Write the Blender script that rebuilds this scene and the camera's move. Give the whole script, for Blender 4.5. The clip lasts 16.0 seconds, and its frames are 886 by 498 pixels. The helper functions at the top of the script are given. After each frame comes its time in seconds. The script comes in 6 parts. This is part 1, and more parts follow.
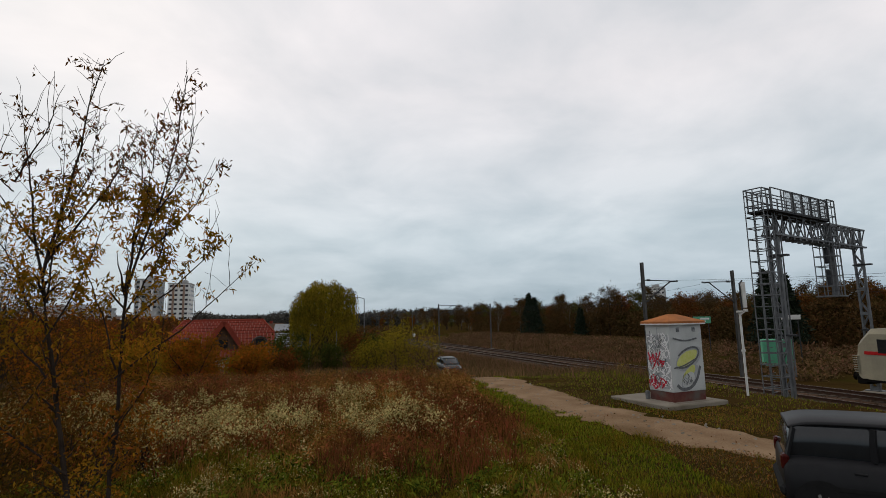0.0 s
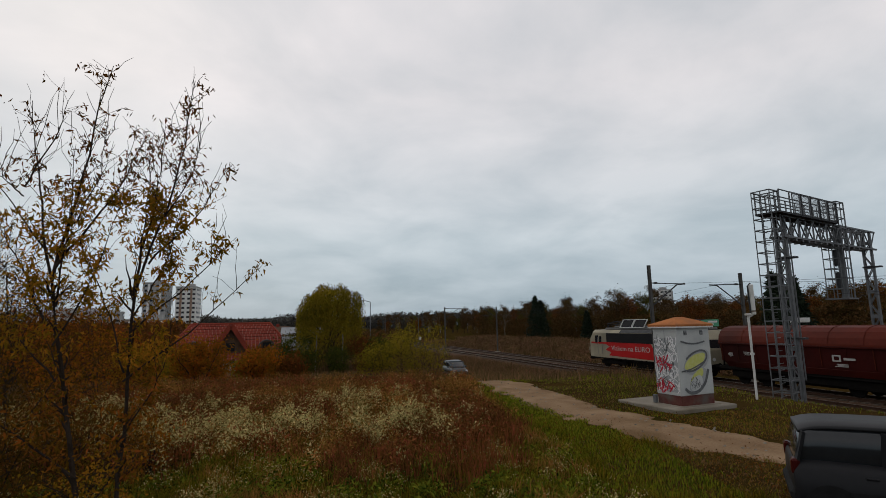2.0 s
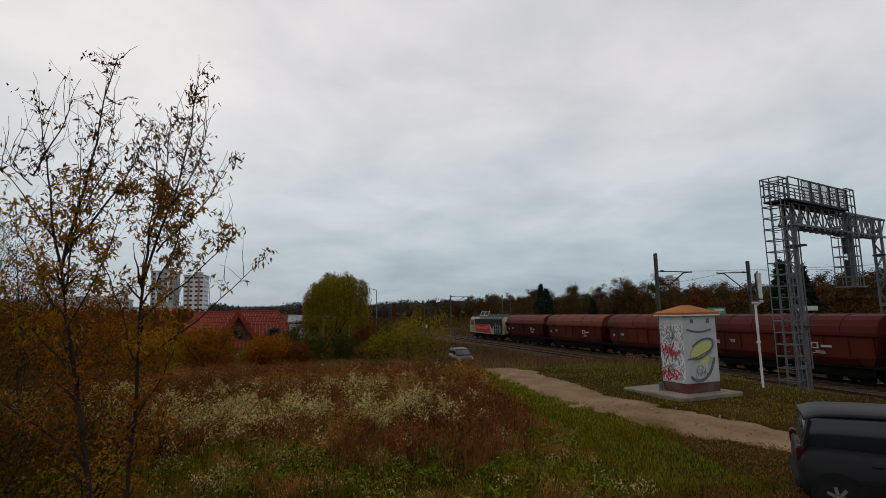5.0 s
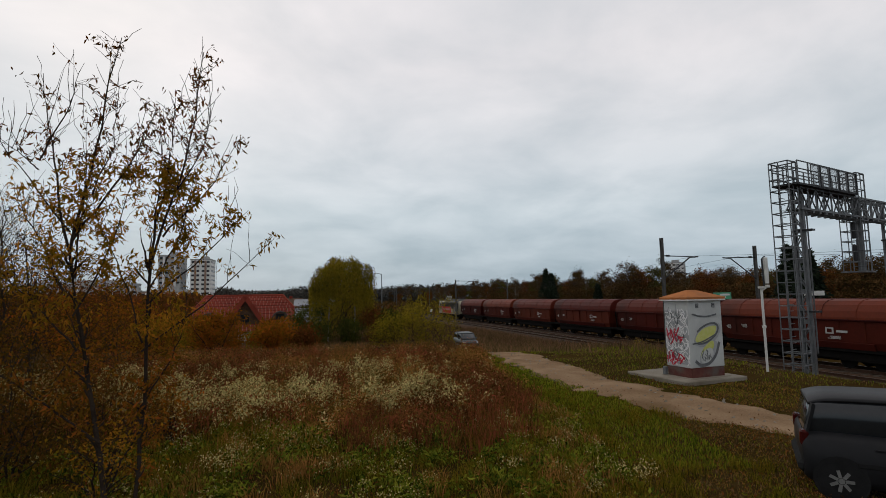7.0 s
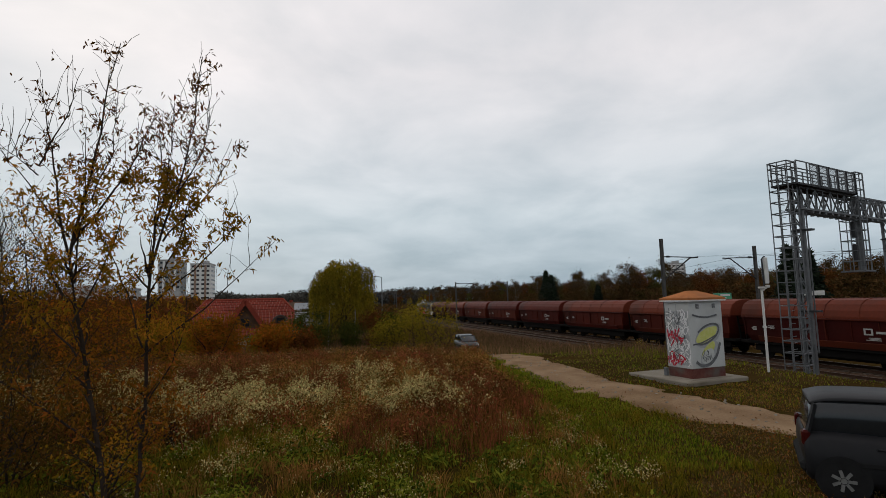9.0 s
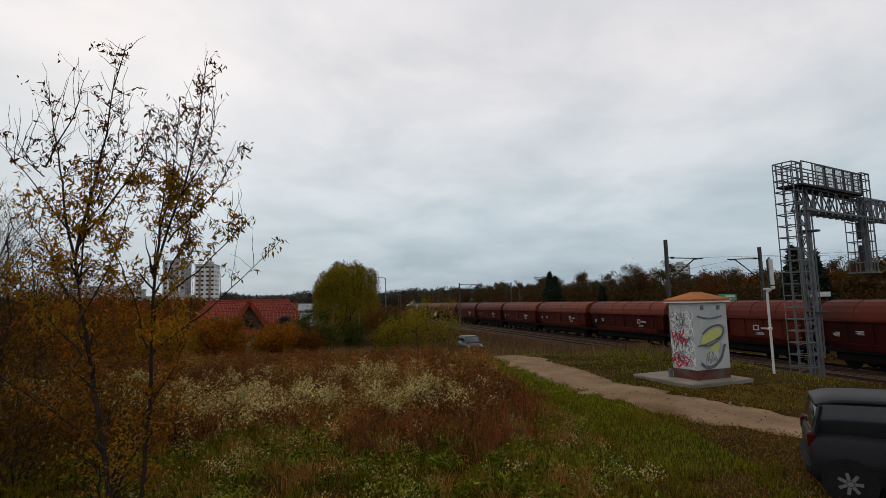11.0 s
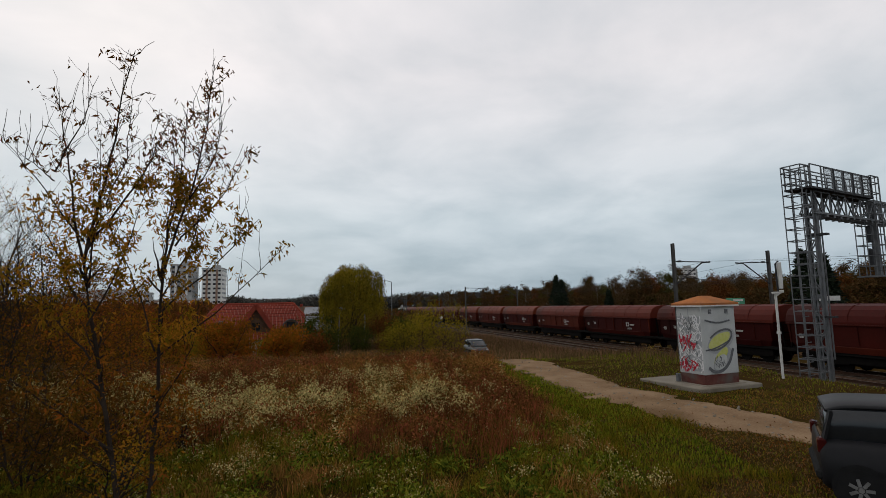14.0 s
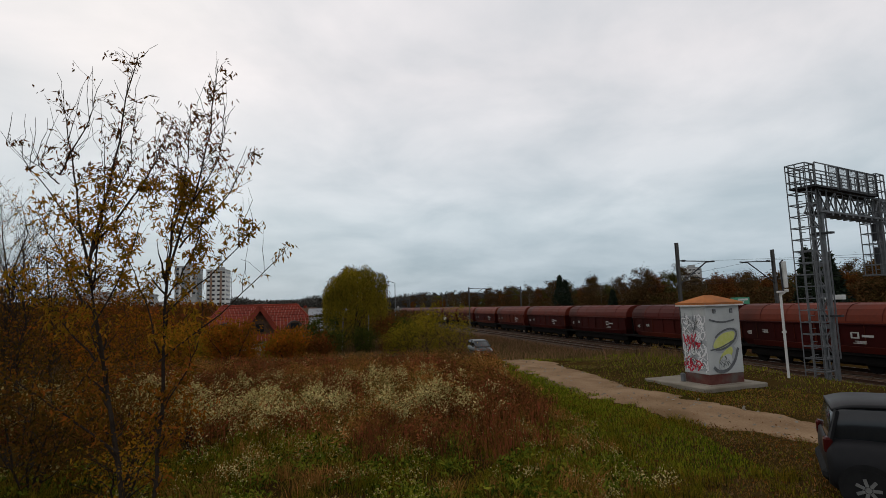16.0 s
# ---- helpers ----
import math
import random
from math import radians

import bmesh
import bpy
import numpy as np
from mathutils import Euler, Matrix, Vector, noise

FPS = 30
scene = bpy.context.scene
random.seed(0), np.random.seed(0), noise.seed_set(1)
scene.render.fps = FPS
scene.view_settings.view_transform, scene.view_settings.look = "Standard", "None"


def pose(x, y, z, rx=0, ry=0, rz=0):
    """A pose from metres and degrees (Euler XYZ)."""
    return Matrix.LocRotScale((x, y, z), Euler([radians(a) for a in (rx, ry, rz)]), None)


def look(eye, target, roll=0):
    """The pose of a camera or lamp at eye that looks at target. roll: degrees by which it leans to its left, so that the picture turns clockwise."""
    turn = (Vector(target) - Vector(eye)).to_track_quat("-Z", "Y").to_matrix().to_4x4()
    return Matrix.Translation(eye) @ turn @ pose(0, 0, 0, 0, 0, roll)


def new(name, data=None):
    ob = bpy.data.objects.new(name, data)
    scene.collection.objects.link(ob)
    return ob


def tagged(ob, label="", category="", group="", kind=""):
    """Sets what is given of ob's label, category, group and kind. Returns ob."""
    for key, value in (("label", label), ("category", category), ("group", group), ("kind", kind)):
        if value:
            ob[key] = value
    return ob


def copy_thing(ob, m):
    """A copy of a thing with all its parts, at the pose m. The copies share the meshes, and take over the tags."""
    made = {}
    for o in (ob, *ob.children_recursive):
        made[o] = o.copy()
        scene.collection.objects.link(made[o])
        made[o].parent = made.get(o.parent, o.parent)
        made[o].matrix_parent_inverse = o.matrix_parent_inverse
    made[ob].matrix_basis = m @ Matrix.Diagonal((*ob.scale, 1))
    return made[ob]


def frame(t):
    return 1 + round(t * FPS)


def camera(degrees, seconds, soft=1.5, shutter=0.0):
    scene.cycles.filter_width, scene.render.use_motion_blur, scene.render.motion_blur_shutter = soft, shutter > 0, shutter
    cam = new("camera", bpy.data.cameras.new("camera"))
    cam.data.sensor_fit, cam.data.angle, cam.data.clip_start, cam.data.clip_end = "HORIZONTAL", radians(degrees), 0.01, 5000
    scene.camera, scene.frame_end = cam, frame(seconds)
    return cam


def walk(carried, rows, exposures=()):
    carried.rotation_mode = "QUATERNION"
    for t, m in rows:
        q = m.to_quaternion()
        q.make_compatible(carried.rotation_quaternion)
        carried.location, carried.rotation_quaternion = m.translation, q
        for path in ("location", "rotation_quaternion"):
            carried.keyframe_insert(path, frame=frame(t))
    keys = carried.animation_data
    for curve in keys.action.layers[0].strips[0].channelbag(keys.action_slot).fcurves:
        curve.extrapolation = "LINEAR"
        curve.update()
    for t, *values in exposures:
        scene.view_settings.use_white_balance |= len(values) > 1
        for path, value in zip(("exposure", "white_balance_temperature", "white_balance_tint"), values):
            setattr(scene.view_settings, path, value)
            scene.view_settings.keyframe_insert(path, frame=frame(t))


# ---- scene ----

# ---------------------------------------------------------------- camera
cam = camera(82.12, 16.0, soft=0.75)
EYE = (0.0, 0.0, 3.2)
TURNS = [  # seconds, pitch, roll, yaw
    (0.0, 8.08, 1.10, -3.28), (0.5, 8.55, 0.97, -3.12), (1.0, 8.83, 0.85, -3.16), (1.5, 9.30, 1.10, -2.87),
    (2.0, 8.45, 1.15, -2.60), (2.5, 7.66, 1.32, -2.18), (3.0, 7.28, 1.39, -1.69), (3.5, 7.27, 1.36, -1.93),
    (4.0, 7.23, 0.98, -2.24), (6.5, 6.32, 1.31, -1.37), (7.0, 5.40, 1.02, -1.38), (7.5, 5.31, 1.21, -1.23),
    (8.0, 5.53, 1.33, -1.25), (8.5, 5.65, 1.45, -1.36), (11.0, 5.81, 1.39, -0.94), (11.5, 6.33, 1.45, 0.71),
    (12.0, 6.44, 1.42, 1.04), (12.5, 6.92, 1.46, 0.69), (13.0, 6.82, 1.30, 0.00), (13.5, 6.43, 1.30, -0.28),
    (14.0, 6.23, 1.33, -0.28), (14.5, 5.90, 1.50, 0.00), (15.0, 5.93, 1.76, 0.05), (15.5, 6.08, 1.70, -0.15),
    (16.0, 6.31, 1.58, 0.12),
]
EXPOSURES = [(0.0, 0.0), (1.2, 0.0), (1.8, -0.15), (4.2, -0.19), (6.5, -0.19), (7.0, -0.07), (11.0, -0.05), (16.0, -0.05)]
walk(cam, [(t, pose(*EYE, 90 + p, r, y)) for t, p, r, y in TURNS], EXPOSURES)

# ---------------------------------------------------------------- sky and sun
SUN_EL, SUN_AZ = 32, -35      # degrees; azimuth counted from straight ahead, to the right
world = bpy.data.worlds.new("overcast_sky")
scene.world = world
world.use_nodes = True


def build_sky():
    nt = world.node_tree
    nt.nodes.clear()
    N, L = nt.nodes.new, nt.links.new
    out, bg = N("ShaderNodeOutputWorld"), N("ShaderNodeBackground")
    sky = N("ShaderNodeTexSky")
    sky.sky_type, sky.sun_disc = "NISHITA", False
    sky.sun_elevation, sky.sun_rotation = radians(SUN_EL), radians(SUN_AZ)
    sky.altitude, sky.air_density, sky.dust_density = 200, 1.0, 2.0
    dim = N("ShaderNodeVectorMath")
    dim.operation = "SCALE"
    dim.inputs["Scale"].default_value = 0.10
    L(sky.outputs[0], dim.inputs[0])
    co = N("ShaderNodeTexCoord")
    sep = N("ShaderNodeSeparateXYZ")
    L(co.outputs["Generated"], sep.inputs[0])
    up = N("ShaderNodeMath")
    up.operation = "MAXIMUM"
    L(sep.outputs[2], up.inputs[0])
    up.inputs[1].default_value = 0.0
    lift = N("ShaderNodeMath")
    lift.operation = "ADD"
    L(up.outputs[0], lift.inputs[0])
    lift.inputs[1].default_value = 0.22
    flat = N("ShaderNodeCombineXYZ")
    for k in (0, 1):
        d = N("ShaderNodeMath")
        d.operation = "DIVIDE"
        L(sep.outputs[k], d.inputs[0])
        L(lift.outputs[0], d.inputs[1])
        L(d.outputs[0], flat.inputs[k])
    big = N("ShaderNodeTexNoise")
    big.inputs["Scale"].default_value, big.inputs["Detail"].default_value = 1.7, 7
    big.inputs["Roughness"].default_value, big.inputs["Distortion"].default_value = 0.52, 0.25
    L(flat.outputs[0], big.inputs["Vector"])
    ramp = N("ShaderNodeValToRGB")
    e = ramp.color_ramp.elements
    e[0].position, e[0].color = 0.30, (0.52, 0.57, 0.605, 1)
    e[1].position, e[1].color = 0.64, (0.88, 0.86, 0.865, 1)
    L(big.outputs[0], ramp.inputs[0])
    # the cloud deck: thicker and bluer low down, brighter overhead
    low = N("ShaderNodeValToRGB")
    e = low.color_ramp.elements
    e[0].position, e[0].color = 0.0, (0.365, 0.47, 0.55, 1)
    e[1].position, e[1].color = 0.42, (0.89, 0.865, 0.87, 1)
    m = low.color_ramp.elements.new(0.16)
    m.color = (0.66, 0.735, 0.775, 1)
    L(up.outputs[0], low.inputs[0])
    mul = N("ShaderNodeMix")
    mul.data_type, mul.blend_type = "RGBA", "MULTIPLY"
    mul.inputs[0].default_value = 0.74
    L(low.outputs[0], mul.inputs[6])
    L(ramp.outputs[0], mul.inputs[7])
    gain = N("ShaderNodeVectorMath")
    gain.operation = "SCALE"
    gain.inputs["Scale"].default_value = 1.15
    L(mul.outputs[2], gain.inputs[0])
    mix = N("ShaderNodeMix")
    mix.data_type = "RGBA"
    mix.inputs[0].default_value = 0.93
    L(dim.outputs[0], mix.inputs[6])
    L(gain.outputs[0], mix.inputs[7])
    L(mix.outputs[2], bg.inputs[0])
    bg.inputs[1].default_value = 1.0
    L(bg.outputs[0], out.inputs[0])


build_sky()
sun = new("sun", bpy.data.lights.new("sun", "SUN"))
sun.data.energy, sun.data.angle, sun.data.color = 0.5, radians(20), (1.0, 0.96, 0.9)
_a, _e = radians(SUN_AZ), radians(SUN_EL)
sun.matrix_world = look((math.sin(_a) * math.cos(_e) * 50, math.cos(_a) * math.cos(_e) * 50, math.sin(_e) * 50), (0, 0, 0))


# ---------------------------------------------------------------- materials
def mat(name, a, b=None, rough=0.8, metal=0.0, scale=6.0, fine=60.0, bump=0.15, island=0.0, obj=0.0, spec=0.05, dirt=None, through_light=0.0):
    """Two-scale noise between colours a and b, fine bump; island/obj: random brightness per piece; dirt: a stain colour."""
    m = bpy.data.materials.new(name)
    m.use_nodes = True
    nt = m.node_tree
    N, L = nt.nodes.new, nt.links.new
    p = nt.nodes["Principled BSDF"]
    b = b or tuple(c * 0.7 for c in a)
    co = N("ShaderNodeTexCoord")
    n1, n2 = N("ShaderNodeTexNoise"), N("ShaderNodeTexNoise")
    n1.inputs["Scale"].default_value, n1.inputs["Detail"].default_value = scale, 5
    n2.inputs["Scale"].default_value, n2.inputs["Detail"].default_value = fine, 4
    L(co.outputs["Object"], n1.inputs["Vector"])
    L(co.outputs["Object"], n2.inputs["Vector"])
    add = N("ShaderNodeMath")
    add.operation = "MULTIPLY_ADD"
    L(n2.outputs[0], add.inputs[0])
    add.inputs[1].default_value = 0.6
    L(n1.outputs[0], add.inputs[2])
    r = N("ShaderNodeValToRGB")
    e = r.color_ramp.elements
    e[0].position, e[0].color = 0.55, (*a, 1)
    e[1].position, e[1].color = 1.05, (*b, 1)
    L(add.outputs[0], r.inputs[0])
    col = r.outputs[0]
    if dirt:
        n3 = N("ShaderNodeTexNoise")
        n3.inputs["Scale"].default_value, n3.inputs["Detail"].default_value = scale * 0.35, 8
        L(co.outputs["Object"], n3.inputs["Vector"])
        rr = N("ShaderNodeValToRGB")
        rr.color_ramp.elements[0].position, rr.color_ramp.elements[1].position = 0.5, 0.7
        L(n3.outputs[0], rr.inputs[0])
        mx = N("ShaderNodeMix")
        mx.data_type = "RGBA"
        L(rr.outputs[0], mx.inputs[0])
        L(col, mx.inputs[6])
        mx.inputs[7].default_value = (*dirt, 1)
        col = mx.outputs[2]
    if island or obj:
        src = N("ShaderNodeNewGeometry").outputs["Random Per Island"] if island else N("ShaderNodeObjectInfo").outputs["Random"]
        k = island or obj
        mr = N("ShaderNodeMapRange")
        mr.inputs["To Min"].default_value, mr.inputs["To Max"].default_value = 1 - k, 1 + k
        L(src, mr.inputs[0])
        hs = N("ShaderNodeHueSaturation")
        L(mr.outputs[0], hs.inputs["Value"])
        L(col, hs.inputs["Color"])
        mh = N("ShaderNodeMapRange")
        mh.inputs["To Min"].default_value, mh.inputs["To Max"].default_value = 0.5 - 0.018 * k, 0.5 + 0.018 * k
        if island:
            mh.inputs["To Min"].default_value, mh.inputs["To Max"].default_value = 0.5 + 0.045 * k, 0.5 - 0.045 * k
        L(src, mh.inputs[0])
        L(mh.outputs[0], hs.inputs["Hue"])
        col = hs.outputs[0]
    L(col, p.inputs["Base Color"])
    p.inputs["Roughness"].default_value, p.inputs["Metallic"].default_value = rough, metal
    p.inputs["Specular IOR Level"].default_value = 0.0 if through_light or rough > 0.93 else spec
    if bump:
        bp = N("ShaderNodeBump")
        bp.inputs["Strength"].default_value, bp.inputs["Distance"].default_value = bump, 0.02
        L(n2.outputs[0], bp.inputs["Height"])
        L(bp.outputs[0], p.inputs["Normal"])
    if through_light:
        t = N("ShaderNodeBsdfTranslucent")
        L(col, t.inputs[0])
        ms = N("ShaderNodeMixShader")
        ms.inputs[0].default_value = through_light
        L(p.outputs[0], ms.inputs[1])
        L(t.outputs[0], ms.inputs[2])
        L(ms.outputs[0], nt.nodes["Material Output"].inputs[0])
    return m


GROUND = mat("soil_and_moss", (0.024, 0.014, 0.0045), (0.048, 0.03, 0.009), 0.95, scale=0.5, fine=9, bump=0.6, dirt=(0.024, 0.024, 0.004))
PATH = mat("trodden_earth", (0.14, 0.088, 0.05), (0.235, 0.16, 0.098), 0.95, scale=0.8, fine=22, bump=0.5, dirt=(0.085, 0.052, 0.024))
GRASS = mat("grass_green", (0.07, 0.08, 0.005), (0.16, 0.12, 0.011), 0.75, scale=0.5, fine=3, bump=0, island=0.85, through_light=0.25)
DRYGRASS = mat("grass_dry", (0.31, 0.168, 0.038), (0.16, 0.092, 0.02), 0.85, scale=0.4, fine=3, bump=0, island=0.75, through_light=0.2)
WEED = mat("weed_stalk", (0.215, 0.082, 0.025), (0.095, 0.046, 0.014), 0.85, scale=0.35, fine=3, bump=0, island=0.8, through_light=0.15)
FLUFF = mat("seed_fluff", (0.56, 0.48, 0.20), (0.26, 0.20, 0.065), 0.95, scale=1.0, fine=9, bump=0, island=0.5, through_light=0.3)
BALLAST = mat("ballast_stone", (0.058, 0.036, 0.024), (0.10, 0.066, 0.047), 0.95, scale=2, fine=28, bump=0.9, island=0.3)
RAILSIDE = mat("rail_rust", (0.04, 0.022, 0.015), (0.06, 0.034, 0.023), 0.7, 0.3, scale=5, fine=50)
RAILTOP = mat("rail_polished", (0.20, 0.165, 0.145), (0.14, 0.115, 0.10), 0.45, 0.6, scale=3, fine=50, bump=0.05)
SLEEPER = mat("sleeper_concrete", (0.1, 0.08, 0.062), (0.065, 0.052, 0.04), 0.9, scale=3, fine=40, obj=0.15)
STEEL = mat("galvanised_steel", (0.16, 0.167, 0.172), (0.095, 0.10, 0.105), 0.55, 0.35, scale=3, fine=40, bump=0.08)
DARKSTEEL = mat("dark_steel", (0.055, 0.058, 0.06), (0.035, 0.035, 0.037), 0.6, 0.3, scale=3, fine=40, bump=0.1)
MASTC = mat("weathered_mast", (0.10, 0.098, 0.092), (0.06, 0.058, 0.055), 0.75, 0.1, scale=2, fine=30)
WHITEP = mat("white_paint", (0.62, 0.62, 0.60), (0.50, 0.50, 0.47), 0.55, scale=3, fine=30, bump=0.05, dirt=(0.38, 0.36, 0.32))
BOXWALL = mat("pale_painted_sheet", (0.46, 0.475, 0.465), (0.38, 0.395, 0.39), 0.6, scale=1.6, fine=25, bump=0.06, dirt=(0.3, 0.315, 0.31))
PLINTH = mat("dark_red_plinth", (0.085, 0.028, 0.024), (0.12, 0.05, 0.04), 0.8, scale=4, fine=30, dirt=(0.10, 0.085, 0.075))
ROOFB = mat("rusty_sheet_roof", (0.38, 0.14, 0.045), (0.27, 0.1, 0.035), 0.75, scale=2, fine=20, bump=0.15, dirt=(0.21, 0.095, 0.045))
CONC = mat("concrete_slab", (0.23, 0.205, 0.165), (0.17, 0.15, 0.12), 0.92, scale=1.5, fine=30, bump=0.3, dirt=(0.12, 0.1, 0.07))
G_WHITE = mat("spray_white", (0.72, 0.72, 0.72), (0.62, 0.62, 0.62), 0.6, bump=0)
G_RED = mat("spray_red", (0.52, 0.03, 0.05), (0.42, 0.04, 0.06), 0.6, bump=0)
G_GREY = mat("spray_grey", (0.085, 0.09, 0.095), (0.14, 0.145, 0.15), 0.65, bump=0)
G_PALE = mat("spray_pale_grey", (0.27, 0.285, 0.29), (0.34, 0.35, 0.355), 0.65, bump=0)
G_YELL = mat("spray_yellow_green", (0.42, 0.45, 0.10), (0.50, 0.50, 0.20), 0.65, bump=0)
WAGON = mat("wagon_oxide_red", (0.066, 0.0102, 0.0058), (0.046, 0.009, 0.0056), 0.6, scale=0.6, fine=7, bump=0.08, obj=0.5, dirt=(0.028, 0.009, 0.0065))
# the wagons' red again, brightened: light from above put into the roof colour
WAGON_TOPLIT = mat("wagon_red_toplit", (0.108, 0.0185, 0.0105), (0.074, 0.016, 0.010), 0.55, scale=0.5, fine=6, bump=0.08, obj=0.48, dirt=(0.046, 0.014, 0.010))
UNDER = mat("running_gear_black", (0.0045, 0.004, 0.004), (0.008, 0.007, 0.006), 0.8, scale=3, fine=30)
LETTER = mat("stencil_white", (0.4, 0.385, 0.365), (0.31, 0.3, 0.28), 0.7, scale=4, fine=60, bump=0)
L_CREAM = mat("loco_cream", (0.3, 0.27, 0.19), (0.24, 0.215, 0.155), 0.5, scale=1, fine=12, bump=0.03, dirt=(0.2, 0.18, 0.135))
L_RED = mat("loco_red", (0.38, 0.016, 0.016), (0.32, 0.015, 0.015), 0.4, scale=1, fine=12, bump=0.02)
L_BLACK = mat("loco_black", (0.010, 0.010, 0.011), (0.016, 0.016, 0.017), 0.4, scale=1, fine=12, bump=0.02)
L_GREY = mat("loco_roof_grey", (0.16, 0.155, 0.15), (0.10, 0.098, 0.095), 0.7, scale=1, fine=12)
GLASS = mat("dark_glass", (0.012, 0.014, 0.016), (0.018, 0.02, 0.022), 0.12, spec=0.4, bump=0)
BARK = mat("bark_brown", (0.02, 0.014, 0.01), (0.038, 0.028, 0.021), 0.9, scale=5, fine=60, bump=0.5)
BARKPALE = mat("bark_pale", (0.26, 0.24, 0.21), (0.12, 0.105, 0.09), 0.9, scale=4, fine=30, bump=0.3)
LEAF_OLIVE = mat("leaf_olive_yellow", (0.34, 0.165, 0.012), (0.18, 0.1, 0.01), 0.6, scale=0.6, fine=5, bump=0, island=0.5, through_light=0.5)
LEAF_LOW = mat("leaf_rusty_olive", (0.24, 0.095, 0.011), (0.12, 0.06, 0.009), 0.65, scale=0.6, fine=5, bump=0, island=0.6, through_light=0.4)
LEAF_BROWN = mat("leaf_brown", (0.14, 0.052, 0.01), (0.08, 0.036, 0.009), 0.65, scale=0.6, fine=5, bump=0, island=0.5, through_light=0.3)
LEAF_ORANGE = mat("leaf_orange", (0.30, 0.105, 0.008), (0.13, 0.06, 0.008), 0.65, scale=0.4, fine=3, bump=0, island=0.5, through_light=0.5)
LEAF_YELLOW = mat("leaf_yellow_green", (0.25, 0.185, 0.014), (0.15, 0.12, 0.012), 0.6, scale=0.4, fine=3, bump=0, island=0.4, through_light=0.5)
LEAF_WILLOW = mat("leaf_willow", (0.26, 0.19, 0.014), (0.13, 0.105, 0.011), 0.6, scale=0.3, fine=2, bump=0, island=0.45, through_light=0.3)
LEAF_GREEN = mat("leaf_dark_green", (0.045, 0.055, 0.01), (0.06, 0.065, 0.012), 0.6, scale=0.4, fine=3, bump=0, island=0.4, through_light=0.2)
# brown leaves darkened: the left shrubs' shade is in this colour
LEAF_SHADED = mat("leaf_brown_shaded", (0.115, 0.052, 0.008), (0.062, 0.038, 0.007), 0.65, scale=0.4, fine=3, bump=0, island=0.5, through_light=0.25)
VERGE = mat("grass_fresh", (0.10, 0.145, 0.008), (0.16, 0.165, 0.014), 0.75, scale=0.5, fine=3, bump=0, island=0.7, through_light=0.25)
LEAFY = mat("low_leaf_green", (0.14, 0.165, 0.016), (0.075, 0.098, 0.011), 0.6, scale=0.6, fine=4, bump=0, island=0.8, through_light=0.3)
SCRUB = mat("scrub_dull", (0.145, 0.082, 0.042), (0.085, 0.056, 0.027), 0.9, scale=0.2, fine=2, bump=0, island=0.6, through_light=0.15)
FADED = mat("grass_faded", (0.19, 0.115, 0.052), (0.105, 0.073, 0.029), 0.85, scale=0.3, fine=3, bump=0, island=0.55, through_light=0.2)
NEEDLE = mat("fir_needles", (0.012, 0.020, 0.012), (0.020, 0.028, 0.015), 0.7, scale=0.4, fine=3, bump=0, island=0.4)
WOODS = mat("autumn_woods", (0.088, 0.046, 0.016), (0.052, 0.037, 0.014), 0.85, scale=0.06, fine=0.6, bump=0, island=0.5, through_light=0.1)
WOODSOR = mat("autumn_woods_orange", (0.15, 0.055, 0.012), (0.085, 0.04, 0.012), 0.85, scale=0.1, fine=0.6, bump=0, island=0.5, through_light=0.1)
WOODSGR = mat("autumn_woods_green", (0.085, 0.078, 0.014), (0.06, 0.055, 0.014), 0.85, scale=0.1, fine=0.6, bump=0, island=0.5, through_light=0.1)
# paler and greyer than the near woods: distance haze painted into the colour
FARWOODS_HAZED = mat("far_woods", (0.078, 0.070, 0.058), (0.05, 0.05, 0.045), 0.95, scale=0.02, fine=0.3, bump=0, island=0.4)
TILE = mat("roof_tile_red", (0.23, 0.042, 0.026), (0.15, 0.03, 0.02), 0.6, scale=0.8, fine=9, bump=0.1, obj=0.12)
TILEGAP = mat("roof_underlay", (0.34, 0.17, 0.14), (0.26, 0.13, 0.10), 0.9, scale=2, fine=12)
RENDERW = mat("house_plaster", (0.40, 0.35, 0.27), (0.33, 0.29, 0.23), 0.9, scale=1, fine=15)
WOODDK = mat("dark_wood", (0.06, 0.035, 0.022), (0.09, 0.055, 0.035), 0.8, scale=2, fine=25)
FLATW = mat("block_plaster_white", (0.7, 0.69, 0.66), (0.62, 0.61, 0.59), 0.9, scale=0.1, fine=1, bump=0)
FLATG = mat("block_plaster_grey", (0.36, 0.355, 0.34), (0.30, 0.30, 0.29), 0.9, scale=0.1, fine=1, bump=0)
FLATB = mat("block_plaster_brown", (0.30, 0.20, 0.15), (0.25, 0.17, 0.13), 0.9, scale=0.1, fine=1, bump=0)
SHEDG = mat("grey_sheet", (0.27, 0.28, 0.29), (0.20, 0.21, 0.22), 0.6, scale=0.5, fine=5)
GREENP = mat("green_paint", (0.10, 0.33, 0.20), (0.08, 0.26, 0.16), 0.6, scale=0.5, fine=5)
CARDK = mat("car_paint_black", (0.010, 0.010, 0.011), (0.013, 0.013, 0.014), 0.45, spec=0.14, bump=0)
CARSV = mat("car_paint_silver_green", (0.055, 0.066, 0.068), (0.045, 0.055, 0.056), 0.3, 0.4, bump=0)
RUBBER = mat("tyre_rubber", (0.012, 0.012, 0.012), (0.018, 0.018, 0.018), 0.85)
HUB = mat("hubcap_silver", (0.26, 0.26, 0.25), (0.2, 0.2, 0.195), 0.4, 0.5, bump=0)
